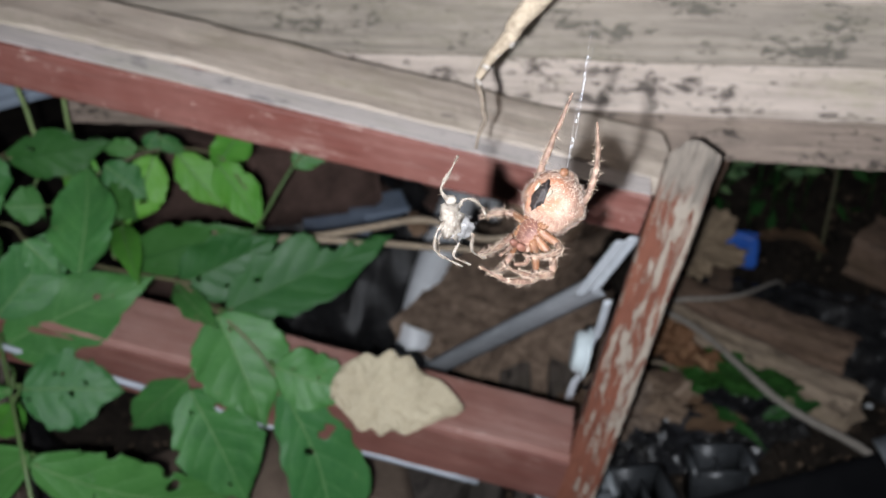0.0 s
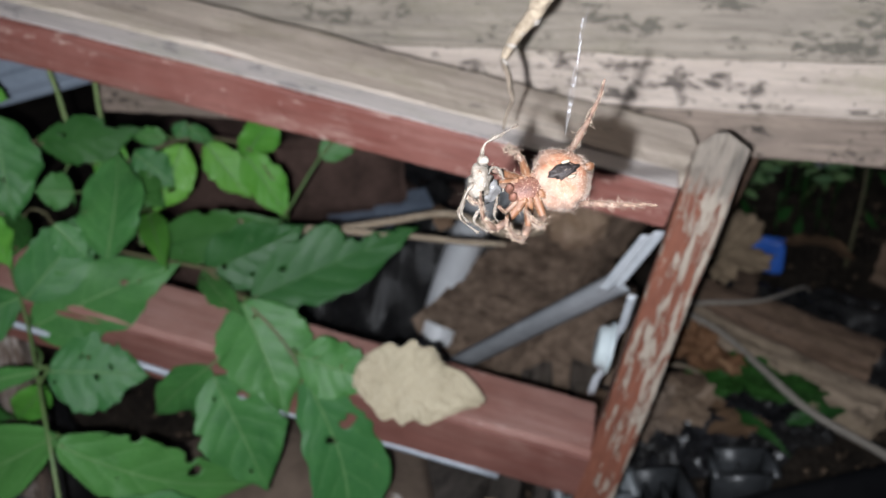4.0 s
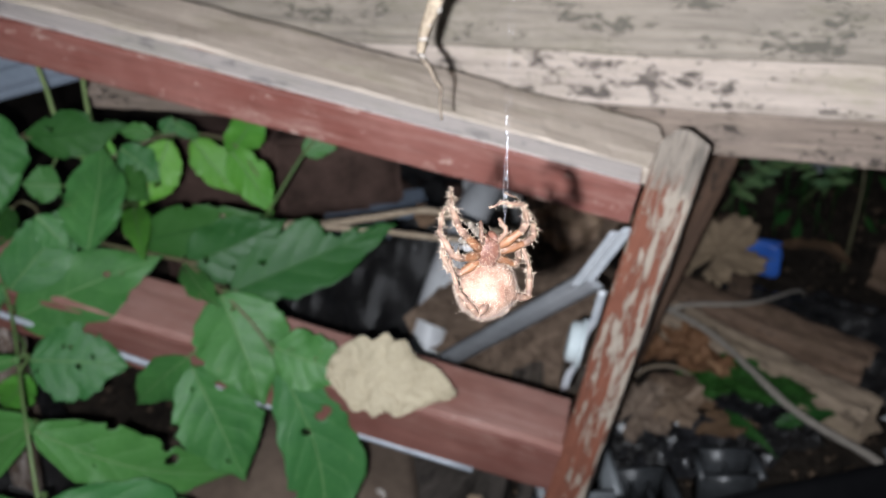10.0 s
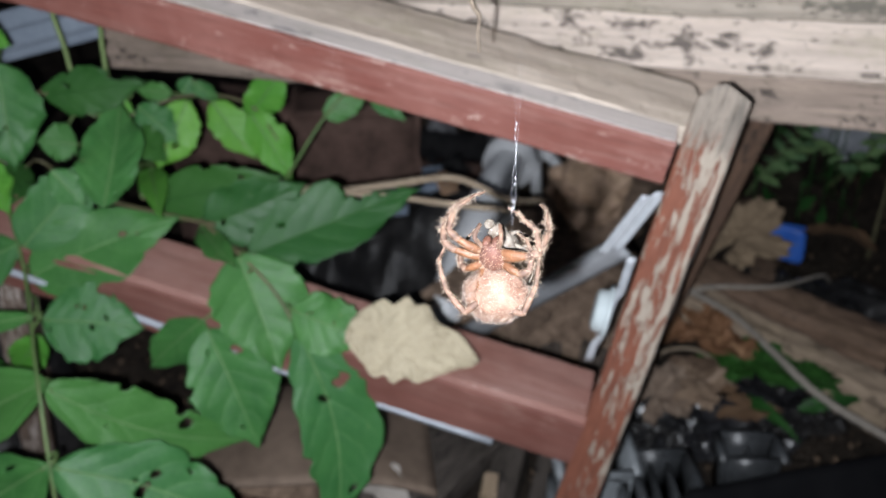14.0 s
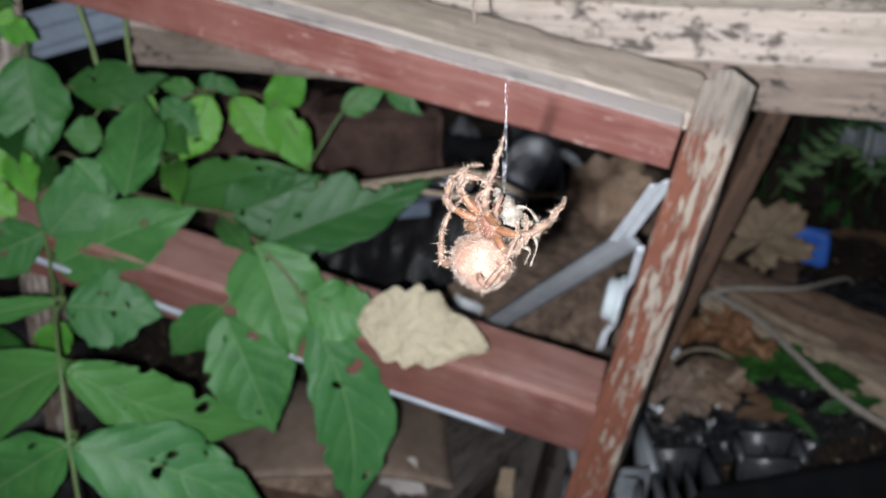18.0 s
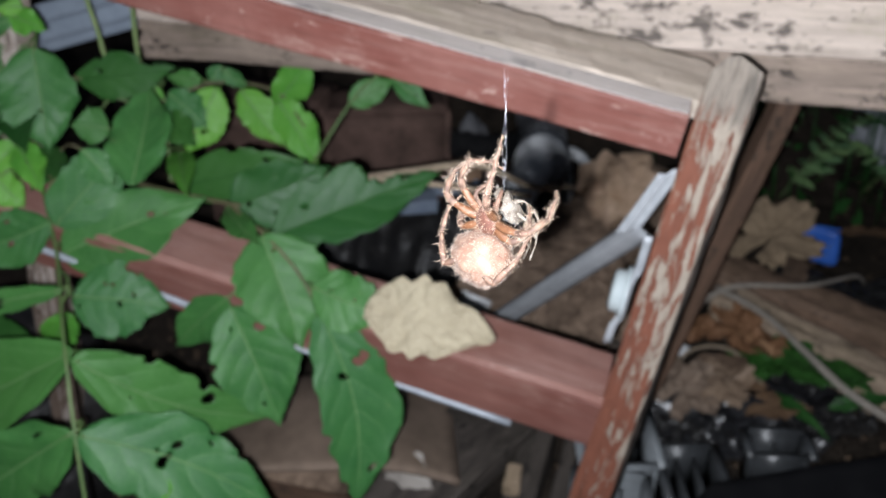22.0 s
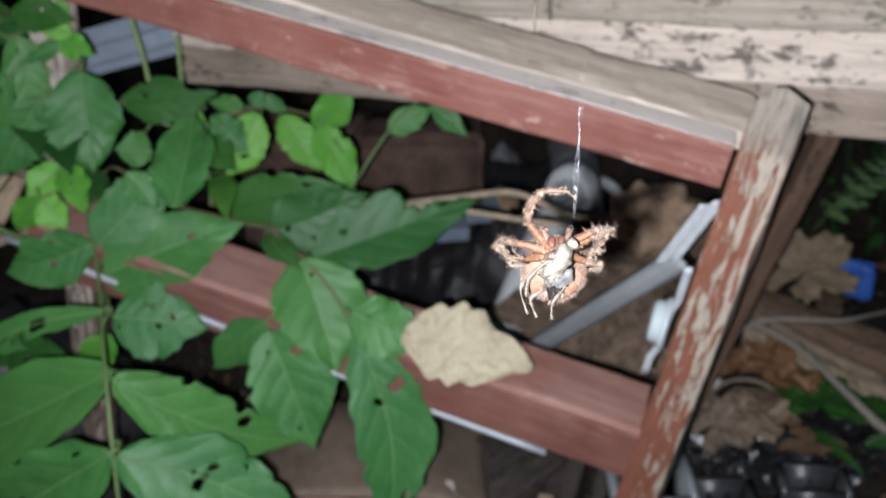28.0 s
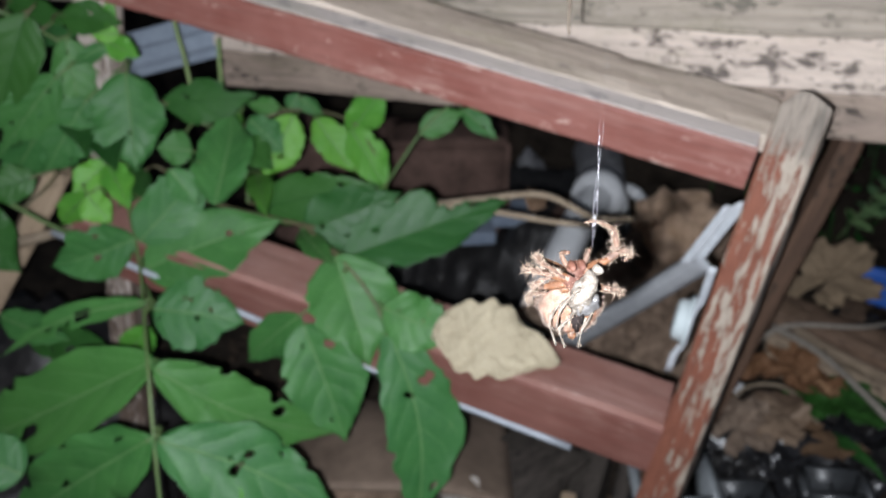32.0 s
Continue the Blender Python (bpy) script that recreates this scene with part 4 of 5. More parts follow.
def fallen(at, length, width, kind, seed, turn, tilt=0.0, label="curled dead brown leaf on the ground"):
    ob = tagged(part("fallen_leaf", leaf_bm(length, width, seed, curl=0.45, toothed=0.09, holes=1), M[kind]), label, "dead leaf", "fallen leaves")
    ob.matrix_basis = pose(*at, tilt, r.uniform(-25, 5), turn)
    return ob


# fallen leaves and litter
for at, ln, wd, kind, turn, tilt in (((0.20, 0.735, 0.03), 0.08, 0.055, "leaf_brown", 40, 10),
                                     ((0.225, 0.78, 0.03), 0.075, 0.05, "leaf_brown", -30, -10), ((0.24, 0.87, 0.035), 0.09, 0.035, "leaf_rust", -60, 20),
                                     ((0.195, 0.85, 0.03), 0.06, 0.05, "leaf_brown", 120, 0), ((0.50, 1.03, 0.04), 0.10, 0.06, "leaf_brown", 160, 15),
                                     ((0.17, 0.76, 0.025), 0.07, 0.05, "leaf_brown", 200, 12), ((0.33, 0.93, 0.04), 0.07, 0.03, "leaf_brown", 70, 12),
                                     ((0.40, 1.12, 0.03), 0.09, 0.06, "leaf_brown", 190, 8), ((0.25, 0.715, 0.035), 0.07, 0.045, "leaf_brown", 15, -8),
                                     ((-0.087, 0.566, 0.088), 0.05, 0.034, "leaf_grey", -30, 15), ((-0.02, 0.62, 0.34), 0.03, 0.02, "leaf_brown", 80, 40)):
    fallen(at, ln, wd, kind, r.randint(100, 999), turn, tilt)
lobed((0.296, 0.962, 0.072), 0.066, "leaf_tan", 31, 46, "dry tan lobed leaf lying on the logs", stretch=1.25, crinkle=0.003)
lobed((0.176, 0.718, 0.042), 0.044, "leaf_pale", 32, 40, "crumpled pale brown dead leaf on black film", crinkle=0.006)
lobed((0.212, 0.735, 0.046), 0.040, "leaf_pale", 36, 20, "crumpled pale brown dead leaf on black film", crinkle=0.006)
lobed((0.275, 0.800, 0.045), 0.060, "leaf_dark", 33, -42, "torn green lobed leaf on the ground", lobes=3, stretch=1.7, crinkle=0.004)
lobed((0.234, 0.838, 0.055), 0.052, "leaf_rust", 34, -58, "curled rusty dead leaf beside the logs", lobes=3, stretch=1.6, crinkle=0.008)
for at, ln, wd, turn in (((0.275, 0.755, 0.03), 0.09, 0.014, -62), ((0.33, 0.72, 0.045), 0.07, 0.018, 10)):
    fallen(at, ln, wd, "leaf_dark", r.randint(100, 999), turn, 20, "limp dark green blade on the ground")

# small leafy weeds in the dark behind, litter crumbs on the ground
bm = bmesh.new()
for k in range(1500):
    x, y = r.uniform(0.15, 1.1), r.uniform(1.12, 1.9)
    z = r.uniform(0.0, 0.20 + 0.25 * (y - 1.1))
    s, a, b = r.uniform(0.006, 0.020), r.uniform(0, 6.28), r.uniform(-0.7, 0.7)
    d = Vector((math.cos(a), math.sin(a), b)) * s
    n = Vector((-math.sin(a), math.cos(a), r.uniform(-0.5, 0.9))) * s * 0.38
    c = Vector((x, y, z))
    q = [bm.verts.new(c + v) for v in (-d, n, d, -n)]
    bm.faces.new(q)
    if k % 3 == 0:
        tube_bm([c - d, c - d + Vector((0.01, 0.01, -z))], 0.0012, 4, 2, bm=bm)
tagged(part("weeds", bm, M["leaf_dark"]), "low dark green weeds behind the wall", "weeds", kind="stuff")
bm = bmesh.new()
for k in range(5200):
    x, y = r.uniform(-0.55, 0.85), r.uniform(0.38, 1.6)
    s = r.uniform(0.0015, 0.007)
    c = Vector((x, y, ground_at(x, y) - 0.004))
    pts = [c + Vector((r.uniform(-1, 1), r.uniform(-1, 1), r.uniform(0, 1.6))) * s for _ in range(4)]
    q = [bm.verts.new(p) for p in pts]
    for t3 in ((0, 1, 2), (0, 2, 3), (0, 3, 1), (1, 3, 2)):
        bm.faces.new([q[i] for i in t3])
tagged(part("litter", bm, M["crumbs"]), "crumbs of bark, soil and leaf litter", "litter", kind="stuff")

q = rng(88)
for k in range(26):
    x, y = q.uniform(0.16, 0.50), q.uniform(0.66, 1.0)
    bit = sheet_bm(4, 3, lambda u, v: ((u - 0.5) * 0.009, (v - 0.5) * 0.005, 0.0022 * math.sin(u * 4 + k)), 0.0005)
    ob = tagged(part("paper_scrap", bit, M["white_plastic"]), "small torn white scrap on the litter", "scrap", "white scraps")
    ob.matrix_basis = pose(x, y, ground_at(x, y) + 0.004, q.uniform(-20, 20), q.uniform(-20, 20), q.uniform(0, 360)) @ Matrix.Scale(q.uniform(0.7, 1.9), 4)

# ferns, a bare stalk and a crumpled grey sheet in the dark behind the logs
def fern(base, tip, sag, seed):
    """A frond: an arching rib with paired leaflets that shorten to the tip."""
    ob = thing("fern", "dark green fern frond behind the logs", "fern", base, "ferns behind the logs")
    q = rng(seed)
    a, b = Vector(), Vector(tip) - Vector(base)
    way = spline([a, b * 0.5 + Vector((0, 0, sag)), b], 10)
    part("rib", tube_bm(way, (0.0016, 0.0006), 5, 1), M["stem"], ob)
    across = b.cross(Vector((0, 0, 1))).normalized()
    for k in range(3, len(way) - 1, 2):
        n = 0.036 * (1 - 0.75 * k / len(way))
        for sx in (-1, 1):
            d = (across * sx + b.normalized() * 0.45 + Vector((0, 0, q.uniform(-0.35, 0.1)))).normalized()
            bm = sheet_bm(7, 4, lambda u, v: (u * n, (v - 0.5) * 0.42 * n * math.sin(math.pi * min(1, 0.1 + u * 0.92)) ** 0.7 * (1 + 0.12 * math.sin(u * 19)), 0.15 * n * abs(v - 0.5) - 0.2 * n * u * u), 0.0003)
            part("leaflet", bm, M["leaf_weed"], ob).matrix_basis = span(way[k], way[k] + d, (0, -0.6, 1))


for k, (a, b, c) in enumerate((((0.36, 1.16, 0.03), (0.47, 1.20, 0.14), 0.03), ((0.40, 1.22, 0.02), (0.46, 1.10, 0.11), 0.05), ((0.34, 1.24, 0.04), (0.43, 1.30, 0.19), 0.03), ((0.48, 1.20, 0.02), (0.60, 1.16, 0.14), 0.04),
                              ((0.50, 1.18, 0.04), (0.53, 1.10, 0.20), 0.03), ((0.56, 1.28, 0.03), (0.68, 1.24, 0.20), 0.04))):
    fern(a, b, c, k + 300)
st = thing("bare_stalk", "thin dark upright stalk among the ferns", "stalk", (0.50, 1.06, 0.0))
settle(part("stem", tube_bm([(0.505, 1.06, 0.0), (0.508, 1.07, 0.06), (0.512, 1.09, 0.13), (0.505, 1.12, 0.20)], (0.0028, 0.0016), 7, 6, 0.3), M["stem_brown"], st))
grey = sheet_bm(60, 40, lambda u, v: (0.44 + 0.42 * u, 1.30 + 0.25 * v - 0.10 * u, 0.035 + 0.10 * v + 0.045 * noise.noise((u * 4, v * 3, 43)) + 0.025 * abs(noise.noise((u * 11, v * 9, 47))) + 0.008 * noise.noise((u * 31, v * 23, 3))), 0.001)
tagged(part("grey_sheet", grey, M["faded_grey"]), "crumpled blue-grey plastic sheet behind the ferns", "plastic sheet")

# twig hanging in front, from which the web was hung
TWIG = Vector((0.0159, 0.3080, 0.5860))
twig = thing("hanging_twig", "pale bent twig hanging in front of the wall", "twig", TWIG)
settle(part("wood", tube_bm([(0.24, 0.540, 1.22), (0.19, 0.46, 1.08), (0.12, 0.34, 0.90), (0.065, 0.310, 0.76), (0.0197, 0.3080, 0.6479), (0.0142, 0.3080, 0.6302), (0.0107, 0.3080, 0.6203), (0.0089, 0.3080, 0.6116)], (0.0060, 0.0013), 12, 12, 0.6), M["twig_mid"], twig))
settle(part("tip", tube_bm([(0.0089, 0.3080, 0.6116), (0.0102, 0.3080, 0.6085), (0.0123, 0.3080, 0.6056), (0.0139, 0.3080, 0.6014), (0.0158, 0.3080, 0.5980), (0.0153, 0.3080, 0.5922), (0.0159, 0.3080, 0.5860)], (0.0012, 0.0005), 8, 6, 0.9), M["twig_dark"], twig, "thin dark kinked dry tip"))
for k, (x, z, size) in enumerate(((0.0155, 0.6279, 1.0), (0.0120, 0.6223, 0.8), (0.0100, 0.6171, 0.7), (0.0095, 0.6110, 0.6))):
    settle(part("web_scrap", hairy(blob_bm((0.0009 * size, 0.0009 * size, 0.0022 * size), 60 + k, 2, 0.6, 2.0), 30, 0.0022 * size, 0.00005, k), M["silk_dull"], twig, also=M["silk_dull"]), pose(x, 0.3065, z, 0, 40 * k, 0))


# ---- climbing plant ----
vine = thing("vine", "leafy green climbing plant with insect-eaten leaves", "plant", (-0.22, 0.34, 0.0))


def facing(base, tip, towards=(0.03, 0.0, 0.72), lean=0.0):
    """A leaf's pose: x from base to tip, its upper side turned to the light."""
    a, b = Vector(base), Vector(tip)
    return span(a, b, Vector(towards) - (a + b) / 2, lean)


def rib_on(ob, kind):
    """A slightly raised midrib along a leaf."""
    me = ob.data
    mid = {lp.vertex_index for lp in me.loops if abs(me.uv_layers[0].data[lp.index].uv[1] - 0.5) < 1e-4}
    pts = sorted((me.vertices[i].co.copy() for i in mid if me.vertices[i].normal.z > 0), key=lambda c: c.x)
    if len(pts) > 8:
        part("midrib", tube_bm([c + Vector((0, 0, 0.0002)) for c in pts[::5]], (0.0007, 0.0002), 5, 3), M[kind], ob)


BASES, NODES = [], []


def leaf(base, tip, width, kind, seed, parent=None, **more):
    r = rng(seed)
    a, b = Vector(base), Vector(tip)
    BASES.append((a, (b - a).normalized(), kind))
    ob = part("leaf", leaf_bm((b - a).length * 1.02, width * 1.04, seed, holes=more.pop("holes", r.choice((0, 1, 2, 3))), **more), M[kind], parent or vine,
              {"leaf_lime": "bright young green leaf", "leaf_dark": "green leaf darkened in colour as if shaded"}.get(kind, ""))
    rib_on(ob, "rib" if kind != "leaf_dark" else "leaf_dark")
    return settle(ob, facing(base, tip, lean=r.uniform(-14, 14)))


leaf((-0.242, 0.400, 0.332), (-0.421, 0.400, 0.227), 0.053, "leaf", 0, holes=1)
leaf((-0.240, 0.400, 0.326), (-0.136, 0.446, 0.246), 0.040, "leaf", 1, bend=-0.05, holes=3)
leaf((-0.230, 0.360, 0.303), (-0.357, 0.360, 0.198), 0.055, "leaf", 2, holes=2)
leaf((-0.227, 0.365, 0.298), (-0.120, 0.380, 0.233), 0.054, "leaf", 3, bend=0.05, holes=3)
leaf((-0.146, 0.500, 0.358), (-0.115, 0.460, 0.298), 0.059, "leaf", 4)
leaf((-0.164, 0.470, 0.319), (-0.131, 0.440, 0.244), 0.054, "leaf", 5, holes=3)
leaf((-0.169, 0.477, 0.321), (-0.215, 0.480, 0.273), 0.029, "leaf", 6)
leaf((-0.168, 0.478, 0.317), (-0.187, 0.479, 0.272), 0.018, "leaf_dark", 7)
leaf((-0.101, 0.466, 0.320), (-0.076, 0.420, 0.197), 0.054, "leaf", 8, bend=0.10, skew=0.12, holes=3, toothed=0.05, blunt=0.45)
leaf((-0.105, 0.468, 0.341), (-0.051, 0.457, 0.329), 0.037, "leaf", 9)
leaf((-0.274, 0.470, 0.321), (-0.213, 0.480, 0.310), 0.052, "leaf", 10, holes=4, ragged=1)
leaf((-0.263, 0.440, 0.348), (-0.368, 0.420, 0.307), 0.017, "leaf", 11, bend=-0.06)
leaf((-0.293, 0.490, 0.289), (-0.321, 0.490, 0.254), 0.026, "leaf_lime", 12)
leaf((-0.290, 0.497, 0.337), (-0.196, 0.530, 0.367), 0.051, "leaf", 13)
leaf((-0.291, 0.499, 0.359), (-0.246, 0.540, 0.403), 0.040, "leaf", 14)
leaf((-0.226, 0.493, 0.398), (-0.237, 0.570, 0.434), 0.039, "leaf", 15, skew=0.1)
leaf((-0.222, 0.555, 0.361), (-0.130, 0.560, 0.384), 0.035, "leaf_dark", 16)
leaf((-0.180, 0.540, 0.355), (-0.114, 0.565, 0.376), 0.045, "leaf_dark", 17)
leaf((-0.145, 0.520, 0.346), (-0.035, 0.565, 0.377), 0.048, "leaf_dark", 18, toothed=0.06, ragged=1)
leaf((-0.174, 0.655, 0.382), (-0.143, 0.655, 0.423), 0.028, "leaf_lime", 19)
leaf((-0.203, 0.655, 0.393), (-0.169, 0.640, 0.354), 0.028, "leaf_lime", 20)
leaf((-0.172, 0.650, 0.386), (-0.140, 0.630, 0.341), 0.030, "leaf_lime", 21)
leaf((-0.211, 0.625, 0.408), (-0.232, 0.600, 0.364), 0.034, "leaf_lime", 22)
leaf((-0.224, 0.630, 0.411), (-0.251, 0.630, 0.413), 0.014, "leaf", 23)
leaf((-0.218, 0.635, 0.409), (-0.210, 0.640, 0.420), 0.014, "leaf", 24)
leaf((-0.208, 0.635, 0.418), (-0.192, 0.640, 0.403), 0.012, "leaf", 25)
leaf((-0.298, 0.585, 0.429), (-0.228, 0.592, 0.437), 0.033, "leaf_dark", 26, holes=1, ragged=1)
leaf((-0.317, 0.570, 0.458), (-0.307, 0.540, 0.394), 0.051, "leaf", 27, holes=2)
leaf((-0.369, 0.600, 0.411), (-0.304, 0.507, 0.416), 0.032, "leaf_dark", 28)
leaf((-0.280, 0.580, 0.393), (-0.303, 0.570, 0.399), 0.026, "leaf", 29)
leaf((-0.243, 0.610, 0.409), (-0.214, 0.600, 0.387), 0.028, "leaf", 30)
leaf((-0.246, 0.600, 0.394), (-0.217, 0.580, 0.382), 0.025, "leaf_dark", 31)
leaf((-0.323, 0.530, 0.404), (-0.341, 0.507, 0.389), 0.024, "leaf_lime", 32)
leaf((-0.323, 0.530, 0.404), (-0.295, 0.500, 0.385), 0.021, "leaf_lime", 33)
leaf((-0.328, 0.505, 0.390), (-0.359, 0.509, 0.362), 0.021, "leaf_lime", 34)
leaf((-0.328, 0.505, 0.390), (-0.312, 0.502, 0.371), 0.022, "leaf_lime", 35)
leaf((-0.294, 0.498, 0.361), (-0.353, 0.480, 0.343), 0.040, "leaf", 36, holes=2)
leaf((-0.365, 0.540, 0.509), (-0.392, 0.520, 0.439), 0.039, "leaf_dark", 37)
leaf((-0.340, 0.550, 0.444), (-0.375, 0.530, 0.390), 0.043, "leaf", 38, holes=2, ragged=1)
leaf((-0.353, 0.562, 0.485), (-0.346, 0.552, 0.424), 0.029, "leaf", 39, holes=1)
leaf((-0.362, 0.500, 0.405), (-0.395, 0.480, 0.399), 0.026, "leaf_dark", 40)
leaf((-0.321, 0.575, 0.513), (-0.319, 0.570, 0.490), 0.007, "leaf_lime", 41, holes=0)
leaf((-0.352, 0.560, 0.503), (-0.309, 0.562, 0.499), 0.025, "leaf_dark", 42, holes=1)
leaf((-0.404, 0.580, 0.506), (-0.350, 0.570, 0.494), 0.018, "leaf_dark", 43)
leaf((-0.321, 0.562, 0.484), (-0.296, 0.556, 0.477), 0.018, "leaf_lime", 44, holes=0, ragged=1)
leaf((-0.311, 0.562, 0.490), (-0.331, 0.556, 0.492), 0.013, "leaf_lime", 45, holes=0)
leaf((-0.111, 0.634, 0.395), (-0.078, 0.650, 0.409), 0.020, "leaf", 46)
leaf((-0.079, 0.650, 0.409), (-0.051, 0.640, 0.391), 0.016, "leaf", 47)
leaf((-0.184, 0.540, 0.355), (-0.141, 0.475, 0.371), 0.018, "leaf", 48)
leaf((-0.229, 0.580, 0.376), (-0.186, 0.485, 0.401), 0.019, "leaf_lime", 49)
leaf((-0.175, 0.360, 0.261), (-0.202, 0.370, 0.253), 0.018, "leaf_lime", 50)
leaf((-0.290, 0.590, 0.401), (-0.300, 0.580, 0.383), 0.019, "leaf", 51)
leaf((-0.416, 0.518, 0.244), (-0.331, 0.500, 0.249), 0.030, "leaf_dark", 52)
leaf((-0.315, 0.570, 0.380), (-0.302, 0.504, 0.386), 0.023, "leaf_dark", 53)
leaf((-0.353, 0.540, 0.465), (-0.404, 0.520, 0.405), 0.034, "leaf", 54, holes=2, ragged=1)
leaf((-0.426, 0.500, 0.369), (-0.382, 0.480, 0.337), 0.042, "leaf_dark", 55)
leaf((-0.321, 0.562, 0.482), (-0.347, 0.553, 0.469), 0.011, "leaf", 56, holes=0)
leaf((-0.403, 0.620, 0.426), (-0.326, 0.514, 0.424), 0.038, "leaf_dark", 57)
leaf((-0.258, 0.500, 0.418), (-0.239, 0.495, 0.396), 0.020, "leaf", 60)
leaf((-0.260, 0.630, 0.405), (-0.279, 0.620, 0.378), 0.024, "leaf_lime", 61)
leaf((-0.368, 0.518, 0.424), (-0.398, 0.520, 0.384), 0.028, "leaf", 62)
leaf((-0.425, 0.500, 0.278), (-0.364, 0.490, 0.270), 0.025, "leaf", 63)
leaf((-0.336, 0.370, 0.248), (-0.375, 0.370, 0.271), 0.038, "leaf", 64)
leaf((-0.402, 0.600, 0.475), (-0.357, 0.580, 0.482), 0.017, "leaf", 65)


def stem(points, radius, kind="stem"):
    NODES.extend(spline(points, 6))
    return settle(part("stem", tube_bm(points, radius, 7, 8, 0.1), M[kind], vine))


stem([(-0.20, 0.30, 0.0), (-0.215, 0.32, 0.14), (-0.226, 0.35, 0.255), (-0.244, 0.40, 0.332), (-0.279, 0.47, 0.343), (-0.295, 0.50, 0.359), (-0.338, 0.57, 0.402), (-0.36, 0.60, 0.5)], (0.0014, 0.0011))
stem([(-0.30, 0.575, 0.37), (-0.26, 0.56, 0.36), (-0.174, 0.53, 0.363), (-0.176, 0.530, 0.362), (-0.143, 0.502, 0.355), (-0.120, 0.486, 0.340), (-0.101, 0.468, 0.318)], (0.0018, 0.0009), "stem_brown")
stem([(-0.26, 0.60, 0.40), (-0.212, 0.63, 0.41), (-0.174, 0.655, 0.392), (-0.15, 0.64, 0.37)], (0.0012, 0.0008), "stem_brown")
stem([(-0.15, 0.63, 0.33), (-0.137, 0.62, 0.355), (-0.108, 0.634, 0.398), (-0.085, 0.64, 0.42)], (0.0016, 0.0009))
stem([(-0.45, 0.50, 0.41), (-0.395, 0.50, 0.385), (-0.353, 0.50, 0.363), (-0.31, 0.50, 0.35)], (0.002, 0.0012))
stem([(-0.33, 0.52, 0.364), (-0.335, 0.55, 0.393), (-0.34, 0.57, 0.43)], (0.0014, 0.001))
stem([(-0.290, 0.620, 0.413), (-0.292, 0.620, 0.432), (-0.293, 0.620, 0.452), (-0.296, 0.620, 0.476), (-0.296, 0.620, 0.490)], (0.0018, 0.0014), "stem_pale")
stem([(-0.268, 0.625, 0.411), (-0.268, 0.625, 0.431), (-0.267, 0.625, 0.449), (-0.265, 0.625, 0.468)], (0.0018, 0.0016), "stem_pale")
stem([(-0.45, 0.53, 0.53), (-0.391, 0.55, 0.507), (-0.366, 0.57, 0.481), (-0.34, 0.58, 0.45)], (0.0016, 0.001))
stem([(-0.231, 0.56, 0.362), (-0.237, 0.58, 0.39), (-0.25, 0.60, 0.41)], (0.0012, 0.001))

# a stalk joins each leaf to the stem beside it
for base, way, kind in BASES:
    node = min(NODES, key=lambda n: (n - base).length)
    gap = (node - base).length
    if 0.004 < gap < 0.05:
        mid = base - way * min(0.012, gap * 0.35) + Vector((0, 0.007, -0.003))
        settle(part("leaf_stalk", tube_bm([base + way * 0.003, mid, (mid + node) / 2 + Vector((0, 0.006, -0.002)), node], (0.0009, 0.0011), 6, 5), M["stem_brown" if kind == "leaf_dark" else "stem"], vine))


def tendril(start, seed):
    """A thin curling tendril."""
    q = rng(seed)
    p, pts = Vector(start), []
    d = Vector((q.uniform(-1, 1), q.uniform(-0.3, 0.3), q.uniform(-0.6, 1))).normalized()
    for k in range(9):
        pts.append(p.copy())
        d.rotate(Matrix.Rotation(0.35 + 0.10 * k, 3, Vector((0.2, 1, q.uniform(-0.2, 0.2)))))
        p += d * 0.0042
    settle(part("tendril", tube_bm(pts, (0.0008, 0.0004), 6, 4), M["tendril"], vine, "curled yellow-green tendril"))


for k, at in enumerate(((-0.262, 0.60, 0.412), (-0.246, 0.57, 0.402), (-0.31, 0.53, 0.385))):
    tendril(at, k + 1)

dry = leaf_bm(0.084, 0.050, 90, curl=0.20, toothed=0.07, holes=0, blunt=0.30, crinkle=0.0028)
dry_leaf = tagged(part("dry_leaf", dry, M["leaf_dry"]), "dry straw-coloured leaf lying over the red rail", "dead leaf")
dry_leaf.matrix_basis = facing((-0.068, 0.455, 0.339), (0.015, 0.440, 0.332), lean=-6)
rib_on(dry_leaf, "leaf_dry")

# ---- spider, prey, silk ----
def spider_mat(name, a, b, c, scale, rough=0.8):
    g = Graph(name, rough, spec=0.15)
    n = g.noise(scale, 6, 0.6)
    f = g.noise(scale * 5, 4, 0.6)
    col = g.mix(g.step(n, 0.35, 0.65), a, b)
    col = g.mix(g.math("MULTIPLY", g.step(f, 0.55, 0.7), 0.7), col, c)
    return g.done(col, g.math("ADD", n, f), 0.4, 0.0004)


